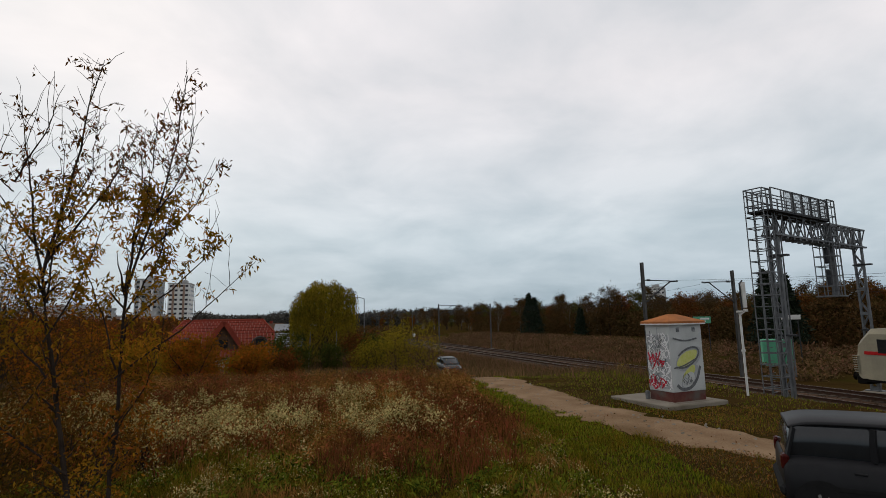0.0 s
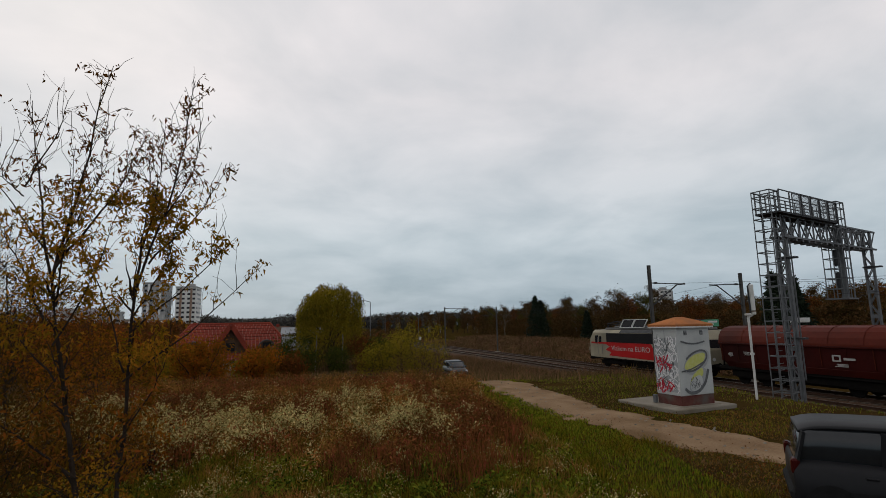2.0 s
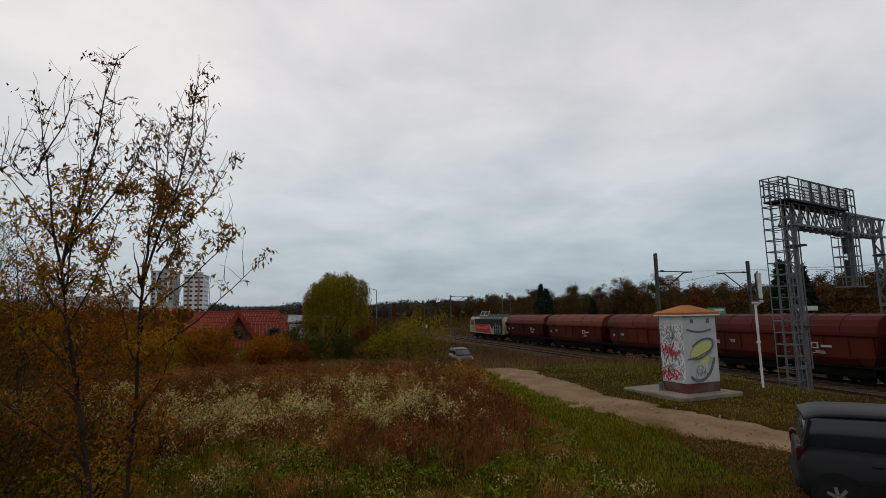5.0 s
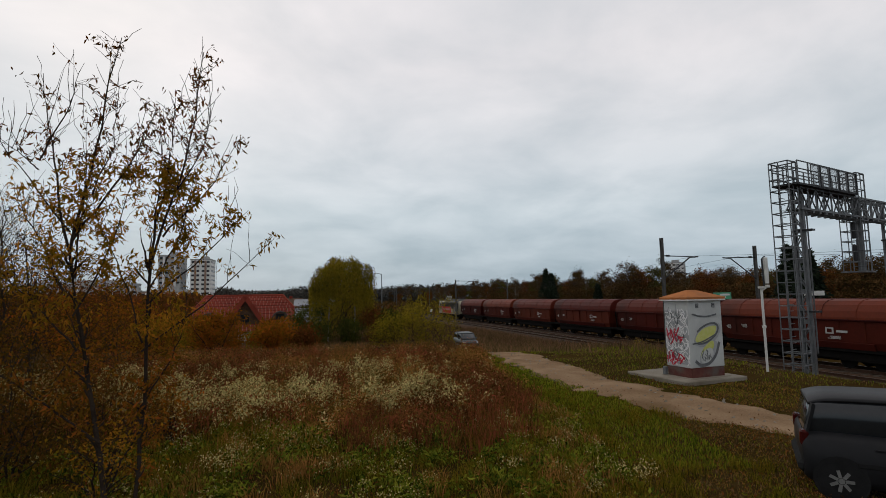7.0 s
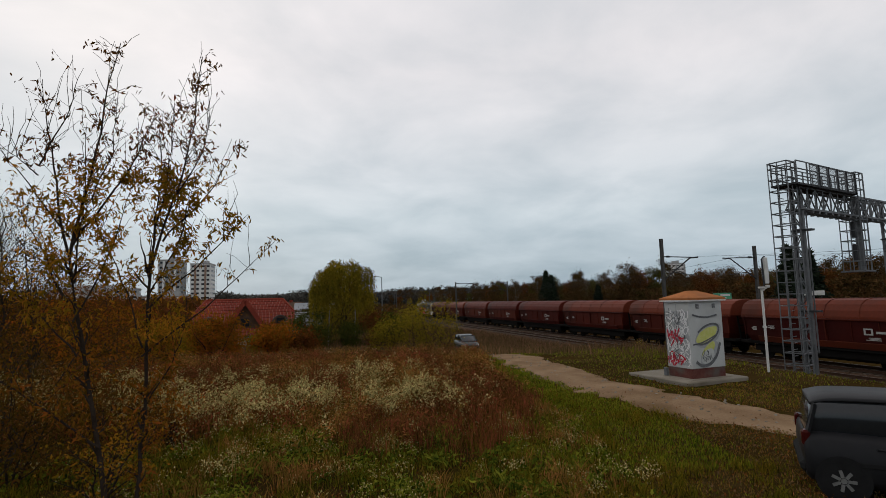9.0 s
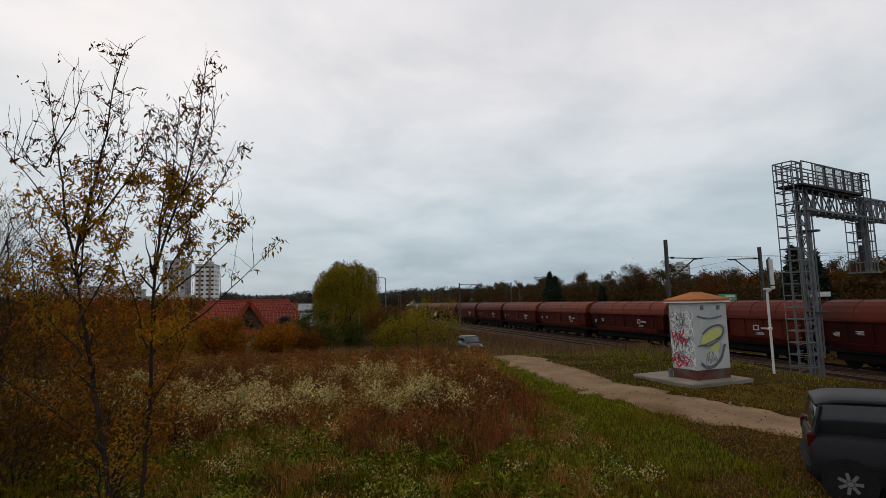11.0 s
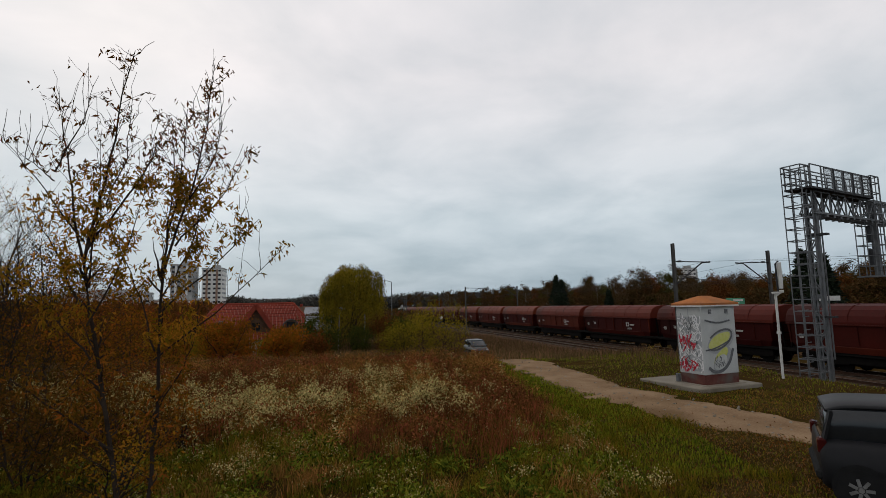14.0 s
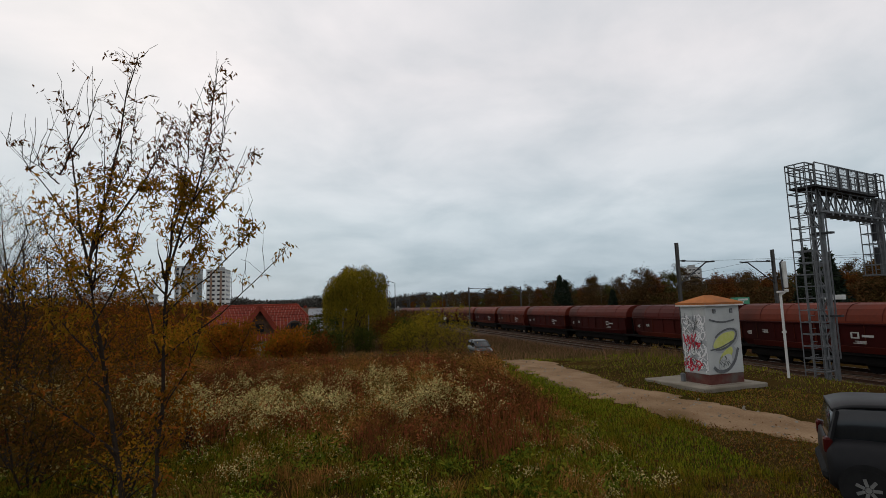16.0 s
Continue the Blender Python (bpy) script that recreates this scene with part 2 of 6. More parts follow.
REDGLASS = mat("lamp_red_plastic", (0.05, 0.006, 0.005), (0.04, 0.006, 0.005), 0.2, bump=0)
CLEAR = mat("lamp_clear_plastic", (0.60, 0.60, 0.58), (0.5, 0.5, 0.5), 0.15, bump=0)


# ---------------------------------------------------------------- mesh helpers
class Geo:
    """Gathers vertices and faces for one mesh."""

    def __init__(self):
        self.v, self.f = [], []

    def add(self, vs, fs):
        n = len(self.v)
        self.v.extend(tuple(p) for p in vs)
        self.f.extend(tuple(i + n for i in q) for q in fs)
        return self

    def box(self, c, s, m=None, bevel=0.0):
        hx, hy, hz = s[0] / 2, s[1] / 2, s[2] / 2
        if bevel:
            b = min(bevel, hx * 0.9, hy * 0.9, hz * 0.9)
            vs = []
            for sx in (-1, 1):
                for sy in (-1, 1):
                    for sz in (-1, 1):
                        vs += [(sx * (hx - b), sy * (hy - b), sz * hz), (sx * (hx - b), sy * hy, sz * (hz - b)), (sx * hx, sy * (hy - b), sz * (hz - b))]
            bm = bmesh.new()
            for p in vs:
                bm.verts.new(p)
            bmesh.ops.convex_hull(bm, input=bm.verts)
            bm.verts.index_update()
            fs = [[q.index for q in f.verts] for f in bm.faces]
            vs = [q.co.copy() for q in bm.verts]
            bm.free()
        else:
            vs = [Vector((x, y, z)) for x in (-hx, hx) for y in (-hy, hy) for z in (-hz, hz)]
            fs = [(0, 1, 3, 2), (4, 6, 7, 5), (0, 4, 5, 1), (2, 3, 7, 6), (0, 2, 6, 4), (1, 5, 7, 3)]
        vs = [Vector(p) for p in vs]
        if m:
            vs = [m @ p for p in vs]
        return self.add([p + Vector(c) for p in vs], fs)

    def tube(self, pts, r0, r1=None, n=6, cap=True):
        pts = [Vector(p) for p in pts]
        r1 = r0 if r1 is None else r1
        vs, fs, k = [], [], len(pts)
        for i, p in enumerate(pts):
            d = (pts[min(i + 1, k - 1)] - pts[max(i - 1, 0)]).normalized()
            a = d.orthogonal().normalized() if abs(d.z) < 0.99 else Vector((1, 0, 0))
            if abs(d.z) < 0.99:
                a = d.cross(Vector((0, 0, 1))).normalized()
            b = d.cross(a).normalized()
            r = r0 + (r1 - r0) * i / max(k - 1, 1)
            for j in range(n):
                t = 2 * math.pi * (j + 0.5) / n
                vs.append(p + a * (r * math.cos(t)) + b * (r * math.sin(t)))
        for i in range(k - 1):
            for j in range(n):
                fs.append((i * n + j, i * n + (j + 1) % n, (i + 1) * n + (j + 1) % n, (i + 1) * n + j))
        if cap:
            fs += [tuple(range(n - 1, -1, -1)), tuple((k - 1) * n + j for j in range(n))]
        return self.add(vs, fs)

    def bar(self, a, b, w, d=None):
        """A square bar from a to b."""
        a, b = Vector(a), Vector(b)
        l = (b - a).length
        q = (b - a).to_track_quat("Z", "Y").to_matrix().to_4x4()
        return self.box((a + b) / 2, (w, d or w, l), q)

    def loft(self, rings, cap=True):
        """Rings of equal count, joined in order."""
        n, k = len(rings[0]), len(rings)
        vs = [p for r in rings for p in r]
        fs = [(i * n + j, i * n + (j + 1) % n, (i + 1) * n + (j + 1) % n, (i + 1) * n + j) for i in range(k - 1) for j in range(n)]
        if cap:
            fs += [tuple(range(n - 1, -1, -1)), tuple((k - 1) * n + j for j in range(n))]
        return self.add(vs, fs)

    def raw(self, vs, fs):
        """Large arrays of vertices and faces."""
        n = len(self.v)
        self.v.extend(map(tuple, np.asarray(vs).tolist()))
        self.f.extend(map(tuple, (np.asarray(fs) + n).tolist()))
        return self


def part(name, geo, material, parent=None, label="", smooth=False, m=None):
    me = bpy.data.meshes.new(name)
    me.from_pydata(geo.v, [], geo.f)
    bm = bmesh.new()
    bm.from_mesh(me)
    if len(bm.faces) < 20000 and not any(len(f.verts) == 3 for f in list(bm.faces)[:1]):
        bmesh.ops.recalc_face_normals(bm, faces=bm.faces)
        bm.to_mesh(me)
    bm.free()
    me.materials.append(material)
    if smooth:
        me.polygons.foreach_set("use_smooth", [True] * len(me.polygons))
    ob = new(name, me)
    if parent:
        ob.parent = parent
    if m is not None:
        ob.matrix_basis = m
    if label:
        ob["label"] = label
    return ob


def thing(name, m, label, category, group="", kind=""):
    ob = new(name)
    ob.empty_display_size = 0.3
    ob.matrix_basis = m
    return tagged(ob, label, category, group, kind)


def shared(name, me, parent, m):
    ob = new(name, me)
    ob.parent = parent
    ob.matrix_basis = m
    return ob


# ---------------------------------------------------------------- plan
TS, TC, TX = 0.2416, 0.9704, 31.9     # the railway's bearing and where it crosses the line y = 0
RAIL_Z = -1.25


def smooth(a, b, x):
    t = min(max((x - a) / (b - a), 0.0), 1.0)
    return t * t * (3 - 2 * t)


def track(s, o, z=RAIL_Z):
    """A place s metres along the railway and o metres to its far side."""
    return Vector((TX - TS * s + TC * o, TC * s + TS * o, z))


def off(x, y):
    """Distance from the far track, towards the meadow."""
    return (TX - TS / TC * y - x) * TC


def height(x, y):
    d = off(x, y)
    z = -1.75 * max(smooth(27, 45, y), smooth(12.4, 8.2, d))
    z += 0.9 * smooth(-8, -20, d)
    rough = 0.0 if -4 < d < 10 else 1.0
    far = smooth(60, 200, math.hypot(x, y))
    z += rough * (1 - far) * (0.10 * noise.noise((x * 0.35, y * 0.35, 0)) + 0.04 * noise.noise((x * 1.3, y * 1.3, 3)))
    return z


def build_ground():
    def axis(lo, hi, near_lo, near_hi, step):
        a = list(np.arange(near_lo, near_hi + 1e-6, step))
        s, p = step, near_hi
        while p < hi:
            s *= 1.22
            p += s
            a.append(p)
        s, p = step, near_lo
        while p > lo:
            s *= 1.22
            p -= s
            a.insert(0, p)
        return a
    xs, ys = axis(-2500, 2500, -16, 34, 0.5), axis(-600, 3500, 2, 56, 0.5)
    g = Geo()
    g.v = [(x, y, height(x, y)) for y in ys for x in xs]
    w = len(xs)
    g.f = [(j * w + i, j * w + i + 1, (j + 1) * w + i + 1, (j + 1) * w + i) for j in range(len(ys) - 1) for i in range(w - 1)]
    ob = part("ground", g, GROUND, smooth=True)
    tagged(ob, "uneven meadow soil with moss and low plants", "ground", kind="structure")


build_ground()

PATH_PTS = [(1.2, 41), (3.0, 34), (4.4, 28.5), (5.0, 23), (6.0, 18.0), (7.9, 13.7), (11.2, 10.5), (16.8, 7.5), (26, 5.2)]


def spline(pts, n=12):
    out = []
    P = [Vector(p) for p in pts]
    P = [2 * P[0] - P[1]] + P + [2 * P[-1] - P[-2]]
    for i in range(1, len(P) - 2):
        for k in range(n):
            t = k / n
            a, b, c, d = P[i - 1], P[i], P[i + 1], P[i + 2]
            out.append(0.5 * (2 * b + (c - a) * t + (2 * a - 5 * b + 4 * c - d) * t * t + (3 * b - a - 3 * c + d) * t ** 3))
    out.append(P[-2])
    return out


PATH_LINE = [(p.x, p.y) for p in spline(PATH_PTS, 14)]
PATH_NP = np.array(PATH_LINE)


def path_half(y):
    return 0.66 + 0.76 * smooth(40, 24, y) + 0.28 * smooth(14, 8, y)


def path_dist(x, y):
    return float(np.min(np.hypot(PATH_NP[:, 0] - x, PATH_NP[:, 1] - y)))


def build_path():
    g = Geo()
    n = 9
    L = spline([(x, y) for x, y in PATH_LINE], 3)
    for i, p in enumerate(L):
        d = (L[min(i + 1, len(L) - 1)] - L[max(i - 1, 0)]).normalized()
        s = Vector((-d.y, d.x))
        h = path_half(p.y)
        for k in range(n):
            u = k / (n - 1) * 2 - 1
            e = h * (1 + 0.32 * noise.noise((p.x * 0.9, p.y * 0.9, 9 if u > 0 else 2)) + 0.16 * noise.noise((p.x * 3.1, p.y * 3.1, 4 if u > 0 else 7)))
            x, y = p.x + s.x * u * e, p.y + s.y * u * e
            z = height(x, y) + 0.045 * (1 - u ** 4) - 0.03 * abs(u) ** 6 + 0.012 * noise.noise((x * 3, y * 3, 1))
            g.v.append((x, y, z))
    g.f = [(i * n + k, i * n + k + 1, (i + 1) * n + k + 1, (i + 1) * n + k) for i in range(len(L) - 1) for k in range(n - 1)]
    ob = part("path", g, PATH, smooth=True)
    tagged(ob, "bare trodden earth track with worn pale middle", "path", kind="structure")


build_path()


# ---------------------------------------------------------------- railway
def build_tracks():
    for name, o, a, b in (("track_far", 0.0, -60, 420), ("track_near", -4.0, -60, 420)):
        top = thing(name, Matrix.Identity(4), "railway track of rusty rails on concrete sleepers in ballast", "railway track", "tracks", "structure")
        g = Geo()
        prof = [(-2.9, -0.62), (-1.75, -0.22), (1.75, -0.22), (2.9, -0.62)]
        S = np.arange(a, b + 1, 1.5)
        for s in S:
            for q, z in prof:
                p = track(s, o + q + 0.12 * noise.noise((s, q, o)))
                g.v.append((p.x, p.y, RAIL_Z + z + 0.03 * noise.noise((s * 2, q * 3, 5))))
        g.f = [(i * 4 + k, i * 4 + k + 1, i * 4 + k + 5, i * 4 + k + 4) for i in range(len(S) - 1) for k in range(3)]
        part("ballast_bed", g, BALLAST, top)
        for q in (-0.7525, 0.7525):
            r, h = Geo(), Geo()
            A, B = track(a, o + q), track(b, o + q)
            for (w, z0, z1, gg) in ((0.14, -0.165, -0.145, r), (0.03, -0.145, -0.04, r), (0.072, -0.04, -0.004, r), (0.06, -0.004, 0.0, h)):
                gg.bar(A + Vector((0, 0, (z0 + z1) / 2)), B + Vector((0, 0, (z0 + z1) / 2)), w, z1 - z0)
            rail = part("rail", r, RAILSIDE, top)
            part("rail_head", h, RAILTOP, rail, "polished running surface")
        m = Geo().box((0, 0, 0), (2.6, 0.26, 0.16), bevel=0.03)
        first = part("sleeper", m, SLEEPER, top)
        rot = pose(0, 0, 0, 0, 0, math.degrees(math.atan2(TS, TC)))
        first.matrix_basis = Matrix.Translation(track(20, o, RAIL_Z - 0.245)) @ rot
        for i in range(1, 150):
            shared("sleeper", first.data, top, Matrix.Translation(track(20 + 0.6 * i, o, RAIL_Z - 0.245)) @ rot)
        far = Geo()
        for i in range(300):
            far.box(track(110 + 0.6 * i, o, RAIL_Z - 0.245), (2.6, 0.26, 0.16), rot)
        tagged(part("sleepers_far_off", far, SLEEPER, top), kind="stuff")
        # loose stones that break the bed's edge
        st = Geo()
        rnd = random.Random(4)
        for _ in range(2600):
            p = track(rnd.uniform(18, 75), o + rnd.choice((-1, 1)) * rnd.uniform(0.9, 2.7))
            q = abs(off(p.x, p.y) + o) - 1.75
            z = RAIL_Z - 0.22 - max(0, q) * 0.35
            r = rnd.uniform(0.025, 0.07)
            st.box((p.x, p.y, z), (r * 2, r * 1.6, r), Euler((rnd.random(), rnd.random(), rnd.random() * 6)).to_matrix().to_4x4())
        tagged(part("loose_ballast", st, BALLAST, top), kind="stuff")


build_tracks()


# ---------------------------------------------------------------- train
BEAR = math.degrees(math.atan2(TS, TC))


def bars(g, x, y, z, w, h, rnd, rows=3):
    """Small plain bars that stand in for stencilled data, on the plane x."""
    for i in range(rows):
        ww = w * rnd.uniform(0.55, 1.0)
        g.box((x, y - (w - ww) / 2, z - i * h * 1.7), (0.008, ww, h))


def build_wagon(m):
    """Self-discharging hopper wagon; y runs ahead, the rail top is z = 0."""
    w = thing("hopper_wagon", m, "oxide-red bulk hopper wagon with rounded swing roof", "railway wagon", "goods train wagons")
    L = 11.75
    # lower hopper: sides lean in towards the bottom, the end walls slope
    g = Geo()
    rings = []
    for z, hx, hy in ((1.02, 1.18, L / 2 - 0.62), (1.55, 1.40, L / 2 - 0.30), (2.72, 1.46, L / 2 - 0.02), (2.80, 1.46, L / 2)):
        rings.append([(-hx, -hy, z), (hx, -hy, z), (hx, hy, z), (-hx, hy, z)])
    g.loft(rings)
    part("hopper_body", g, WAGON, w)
    # the roof: a rounded half barrel in two panels
    g = Geo()
    prof = [(-1.50, 2.80), (-1.50, 2.92), (-1.42, 3.26), (-1.22, 3.60), (-0.85, 3.83), (-0.3, 3.93), (0.3, 3.93), (0.85, 3.83), (1.22, 3.60), (1.42, 3.26), (1.50, 2.92), (1.50, 2.80)]
    g.loft([[(x * k, y, 2.80 + (z - 2.80) * (1 if k == 1 else 0.985)) for x, z in prof] for y, k in ((-L / 2, 0.985), (-L / 2 + 0.05, 1), (L / 2 - 0.05, 1), (L / 2, 0.985))])
    # roof takes the brighter, top-lit red
    roof = part("swing_roof", g, WAGON_TOPLIT, w, "rounded sheet roof", smooth=False)
    part("roof_seam", Geo().box((0, 0, 3.935), (0.5, L - 0.2, 0.03), bevel=0.01), WAGON, roof)
    # ledge and ribs on the sides
    for sx in (-1, 1):
        part("side_ledge", Geo().box((sx * 1.50, 0, 2.74), (0.10, L + 0.04, 0.09), bevel=0.02), WAGON, w)
        part("sole_bar", Geo().box((sx * 1.22, 0, 1.06), (0.12, L + 0.55, 0.20), bevel=0.02), UNDER, w)
        for y in (-L / 2 + 0.25, 0.0, L / 2 - 0.25):
            part("side_rib", Geo().bar((sx * 1.435, y, 1.55), (sx * 1.50, y, 2.72), 0.07, 0.10), WAGON, w)
        part("discharge_flap", Geo().box((sx * 1.36, 0, 1.32), (0.05, L * 0.80, 0.40), pose(0, 0, 0, 0, sx * 20, 0), bevel=0.015), WAGON, w)
    for sx in (-1, 1):
        for y in (-4.3, -2.9, -1.45, 1.45, 2.9, 4.3):
            part("panel_seam", Geo().bar((sx * 1.425, y, 1.6), (sx * 1.472, y, 2.70), 0.025, 0.04), WAGON, w)
        for y in (-3.9, -1.95, 0.0, 1.95, 3.9):
            part("roof_rib", Geo().tube([(sx * 1.505, y, 2.9), (sx * 1.43, y, 3.26), (sx * 1.23, y, 3.605), (sx * 0.86, y, 3.84), (sx * 0.3, y, 3.94)], 0.022, n=4), WAGON_TOPLIT, roof)
    # end platforms, ladders, bracing and buffers
    for sy in (-1, 1):
        g = Geo().box((0, sy * (L / 2 + 0.18), 1.08), (2.5, 0.55, 0.16), bevel=0.02)
        for x in (-0.9, 0.9):
            g.bar((x, sy * (L / 2 + 0.25), 1.1), (x, sy * (L / 2 + 0.02), 2.75), 0.09)
        for z in (1.6, 2.1, 2.6):
            g.bar((-0.9, sy * (L / 2 + 0.2), z), (0.9, sy * (L / 2 + 0.2), z), 0.06)
        part("end_frame", g, UNDER, w)
        for x in (-0.88, 0.88):
            part("buffer", Geo().tube([(x, sy * (L / 2 + 0.4), 1.04), (x, sy * (L / 2 + 0.60), 1.04), (x, sy * (L / 2 + 0.601), 1.04)], 0.09, 0.2, 10), UNDER, w)
        bogie = part("bogie", Geo().box((-1.02, sy * 3.7, 0.55), (0.12, 2.5, 0.28), bevel=0.05).box((1.02, sy * 3.7, 0.55), (0.12, 2.5, 0.28), bevel=0.05).box((0, sy * 3.7, 0.66), (2.1, 0.4, 0.26)), UNDER, w)
        for y in (-0.9, 0.9):
            for x in (-0.75, 0.75):
                part("wheel", Geo().tube([(x - 0.065, sy * 3.7 + y, 0.46), (x + 0.065, sy * 3.7 + y, 0.46)], 0.46, 0.46, 18), UNDER, bogie)
            part("axle", Geo().tube([(-0.68, sy * 3.7 + y, 0.46), (0.68, sy * 3.7 + y, 0.46)], 0.08, 0.08, 8), UNDER, bogie)
    part("discharge_chute", Geo().loft([[(-0.85, -2.2, 0.38), (0.85, -2.2, 0.38), (0.85, 2.2, 0.38), (-0.85, 2.2, 0.38)], [(-1.2, -2.75, 1.1), (1.2, -2.75, 1.1), (1.2, 2.75, 1.1), (-1.2, 2.75, 1.1)]]), UNDER, w)
    # full-length black plates added to stand in for the shadow under the wagon
    for sx in (-1, 1):
        part("brake_gear", Geo().box((sx * 1.05, 0, 0.72), (0.1, 10.6, 0.42), bevel=0.03), UNDER, w)
    part("centre_beam", Geo().box((0, 0, 0.92), (0.6, L, 0.3)), UNDER, w)
    rnd = random.Random(7)
    g = Geo()
    # emblem: a pale square with a dark notch, beside plain bars
    g.box((-1.475, -2.35, 2.27), (0.02, 0.46, 0.07)).box((-1.47, -2.35, 1.98), (0.02, 0.46, 0.07)).box((-1.472, -2.16, 2.12), (0.02, 0.09, 0.3)).box((-1.472, -2.54, 2.12), (0.02, 0.09, 0.3))
    part("emblem", g, LETTER, w, "pale square emblem")
    g = Geo()
    g.box((-1.47, -3.05, 2.10), (0.02, 0.62, 0.12))
    part("name_bar", g, LETTER, w)
    g = Geo()
    bars(g, -1.45, -2.5, 1.80, 0.9, 0.035, rnd, 3)
    bars(g, -1.46, L / 2 - 0.9, 2.10, 0.5, 0.04, rnd, 4)
    bars(g, -1.46, L / 2 - 2.2, 2.2, 0.6, 0.035, rnd, 4)
    tagged(part("stencilled_data", g, LETTER, w), kind="stuff")
    return w


def text_mesh(word, size):
    cu = bpy.data.curves.new("lettering", "FONT")
    cu.body, cu.size, cu.extrude, cu.align_x = word, size, 0.004, "LEFT"
    tmp = bpy.data.objects.new("lettering", cu)
    scene.collection.objects.link(tmp)
    dg = bpy.context.evaluated_depsgraph_get()
    me = bpy.data.meshes.new_from_object(tmp.evaluated_get(dg))
    bpy.data.objects.remove(tmp)
    return me


def build_loco(m):
    """Electric locomotive; y runs ahead, the rail top is z = 0."""
    w = thing("electric_locomotive", m, "cream, red and black electric locomotive with a white slogan", "locomotive")
    L, H = 15.7, 3.62
    hw = 1.46
    # body shell with raked cab ends
    g = Geo()
    rings = []
    for y, z0, z1, k in ((-L / 2, 1.15, 2.2, 0.86), (-L / 2 + 0.22, 1.0, 3.0, 0.94), (-L / 2 + 0.85, 0.98, H, 1.0), (L / 2 - 0.85, 0.98, H, 1.0), (L / 2 - 0.22, 1.0, 3.0, 0.94), (L / 2, 1.15, 2.2, 0.86)):
        x = hw * k
        rings.append([(-x, y, z0), (-x, y, z1 - 0.28), (-x * 0.82, y, z1), (x * 0.82, y, z1), (x, y, z1 - 0.28), (x, y, z0)])
    g.loft(rings)
    part("body", g, L_CREAM, w)
    for sx in (-1, 1):
        X = sx * (hw + 0.012)
        part("window_band", Geo().box((X, -1.3, 2.88), (0.03, 12.0, 0.86), bevel=0.008), L_BLACK, w, "black band of windows and grilles")
        # red field with a slanted front edge
        g = Geo()
        out = [(5.3, 2.42), (4.2, 2.05), (4.9, 1.72), (4.0, 1.50), (4.4, 1.20), (-2.5, 1.08), (-1.7, 2.44), (3.6, 2.44)]
        vs = [(X - 0.012, y, z) for y, z in out] + [(X + 0.014, y, z) for y, z in out]
        n = len(out)
        g.add(vs, [tuple(range(n)), tuple(range(2 * n - 1, n - 1, -1))] + [(i, (i + 1) % n, n + (i + 1) % n, n + i) for i in range(n)])
        part("red_field", g, L_RED, w, "bright red panel")
        part("red_stripe", Geo().box((X, 5.0, 2.36), (0.022, 4.6, 0.17)), L_RED, w)
        g = Geo()
        out = [(-2.3, 2.45), (-3.2, 1.75), (-4.1, 2.45)]
        g.add([(X + d * sx, y, z) for d in (-0.01, 0.016) for y, z in out], [(0, 1, 2), (5, 4, 3), (0, 1, 4, 3), (1, 2, 5, 4), (2, 0, 3, 5)])
        part("black_chevron", g, L_BLACK, w)
        part("rear_panel", Geo().box((X, -5.7, 2.13), (0.034, 3.2, 2.26), bevel=0.006), L_BLACK, w, "black rear cab side")
        g = Geo()
        for k in range(3):
            rnd = random.Random(k + 3)
            for i in range(5):
                a0, q = rnd.uniform(0, 6.28), []
                y0, z0 = -4.75 - k * 0.85, 1.35 + 0.27 * i
                for j in range(5):
                    a0 += rnd.uniform(0.7, 2.2)
                    q.append((X + 0.022 * sx, y0 + 0.33 * math.cos(a0) * rnd.uniform(0.5, 1), z0 + 0.24 * math.sin(a0)))
                g.tube(spline(q, 4), 0.022, 0.014, 4)
        part("cab_side_edge", Geo().box((X + 0.02 * sx, -4.05, 2.15), (0.012, 0.04, 2.2)), L_GREY, w)
        tagged(part("sprayed_scrawl", g, LETTER, w, "pale sprayed scrawl"), kind="stuff")
        part("roof_cove", Geo().box((sx * 1.345, -2.3, 3.49), (0.03, 9.8, 0.37), pose(0, 0, 0, 0, -sx * 43, 0)), DARKSTEEL, w, "grimy dark roof edge")
        part("upper_edge", Geo().box((sx * 1.43, -0.6, 3.25), (0.08, 12.4, 0.07), bevel=0.01), L_CREAM, w)
        part("cab_window", Geo().box((X, 6.35, 2.72), (0.025, 0.55, 0.72), bevel=0.01), GLASS, w)
        door = part("cab_door", Geo().box((X - 0.004 * sx, 5.75, 2.1), (0.02, 0.62, 1.95), bevel=0.008), L_CREAM, w)
        part("door_window", Geo().box((X + 0.012 * sx, 5.75, 2.72), (0.012, 0.42, 0.6)), GLASS, door)
        for y in (5.38, 6.12):
            part("grab_rail", Geo().tube([(X + 0.05 * sx, y, 1.3), (X + 0.05 * sx, y, 2.9)], 0.018), STEEL, w)
        part("step_ladder", Geo().box((X - 0.05 * sx, 5.75, 0.75), (0.05, 0.5, 0.05)).box((X - 0.05 * sx, 5.75, 0.5), (0.05, 0.5, 0.05)), UNDER, w)
        part("side_skirt", Geo().box((sx * 1.36, 0, 0.93), (0.12, L - 0.8, 0.16)), UNDER, w)
    # slogan on the meadow side
    me = text_mesh("Vlakem na EURO", 0.62)
    me.materials.append(LETTER)
    tx = new("slogan", me)
    tx.parent = w
    wid = max(v.co.x for v in me.vertices)
    k = 5.5 / wid
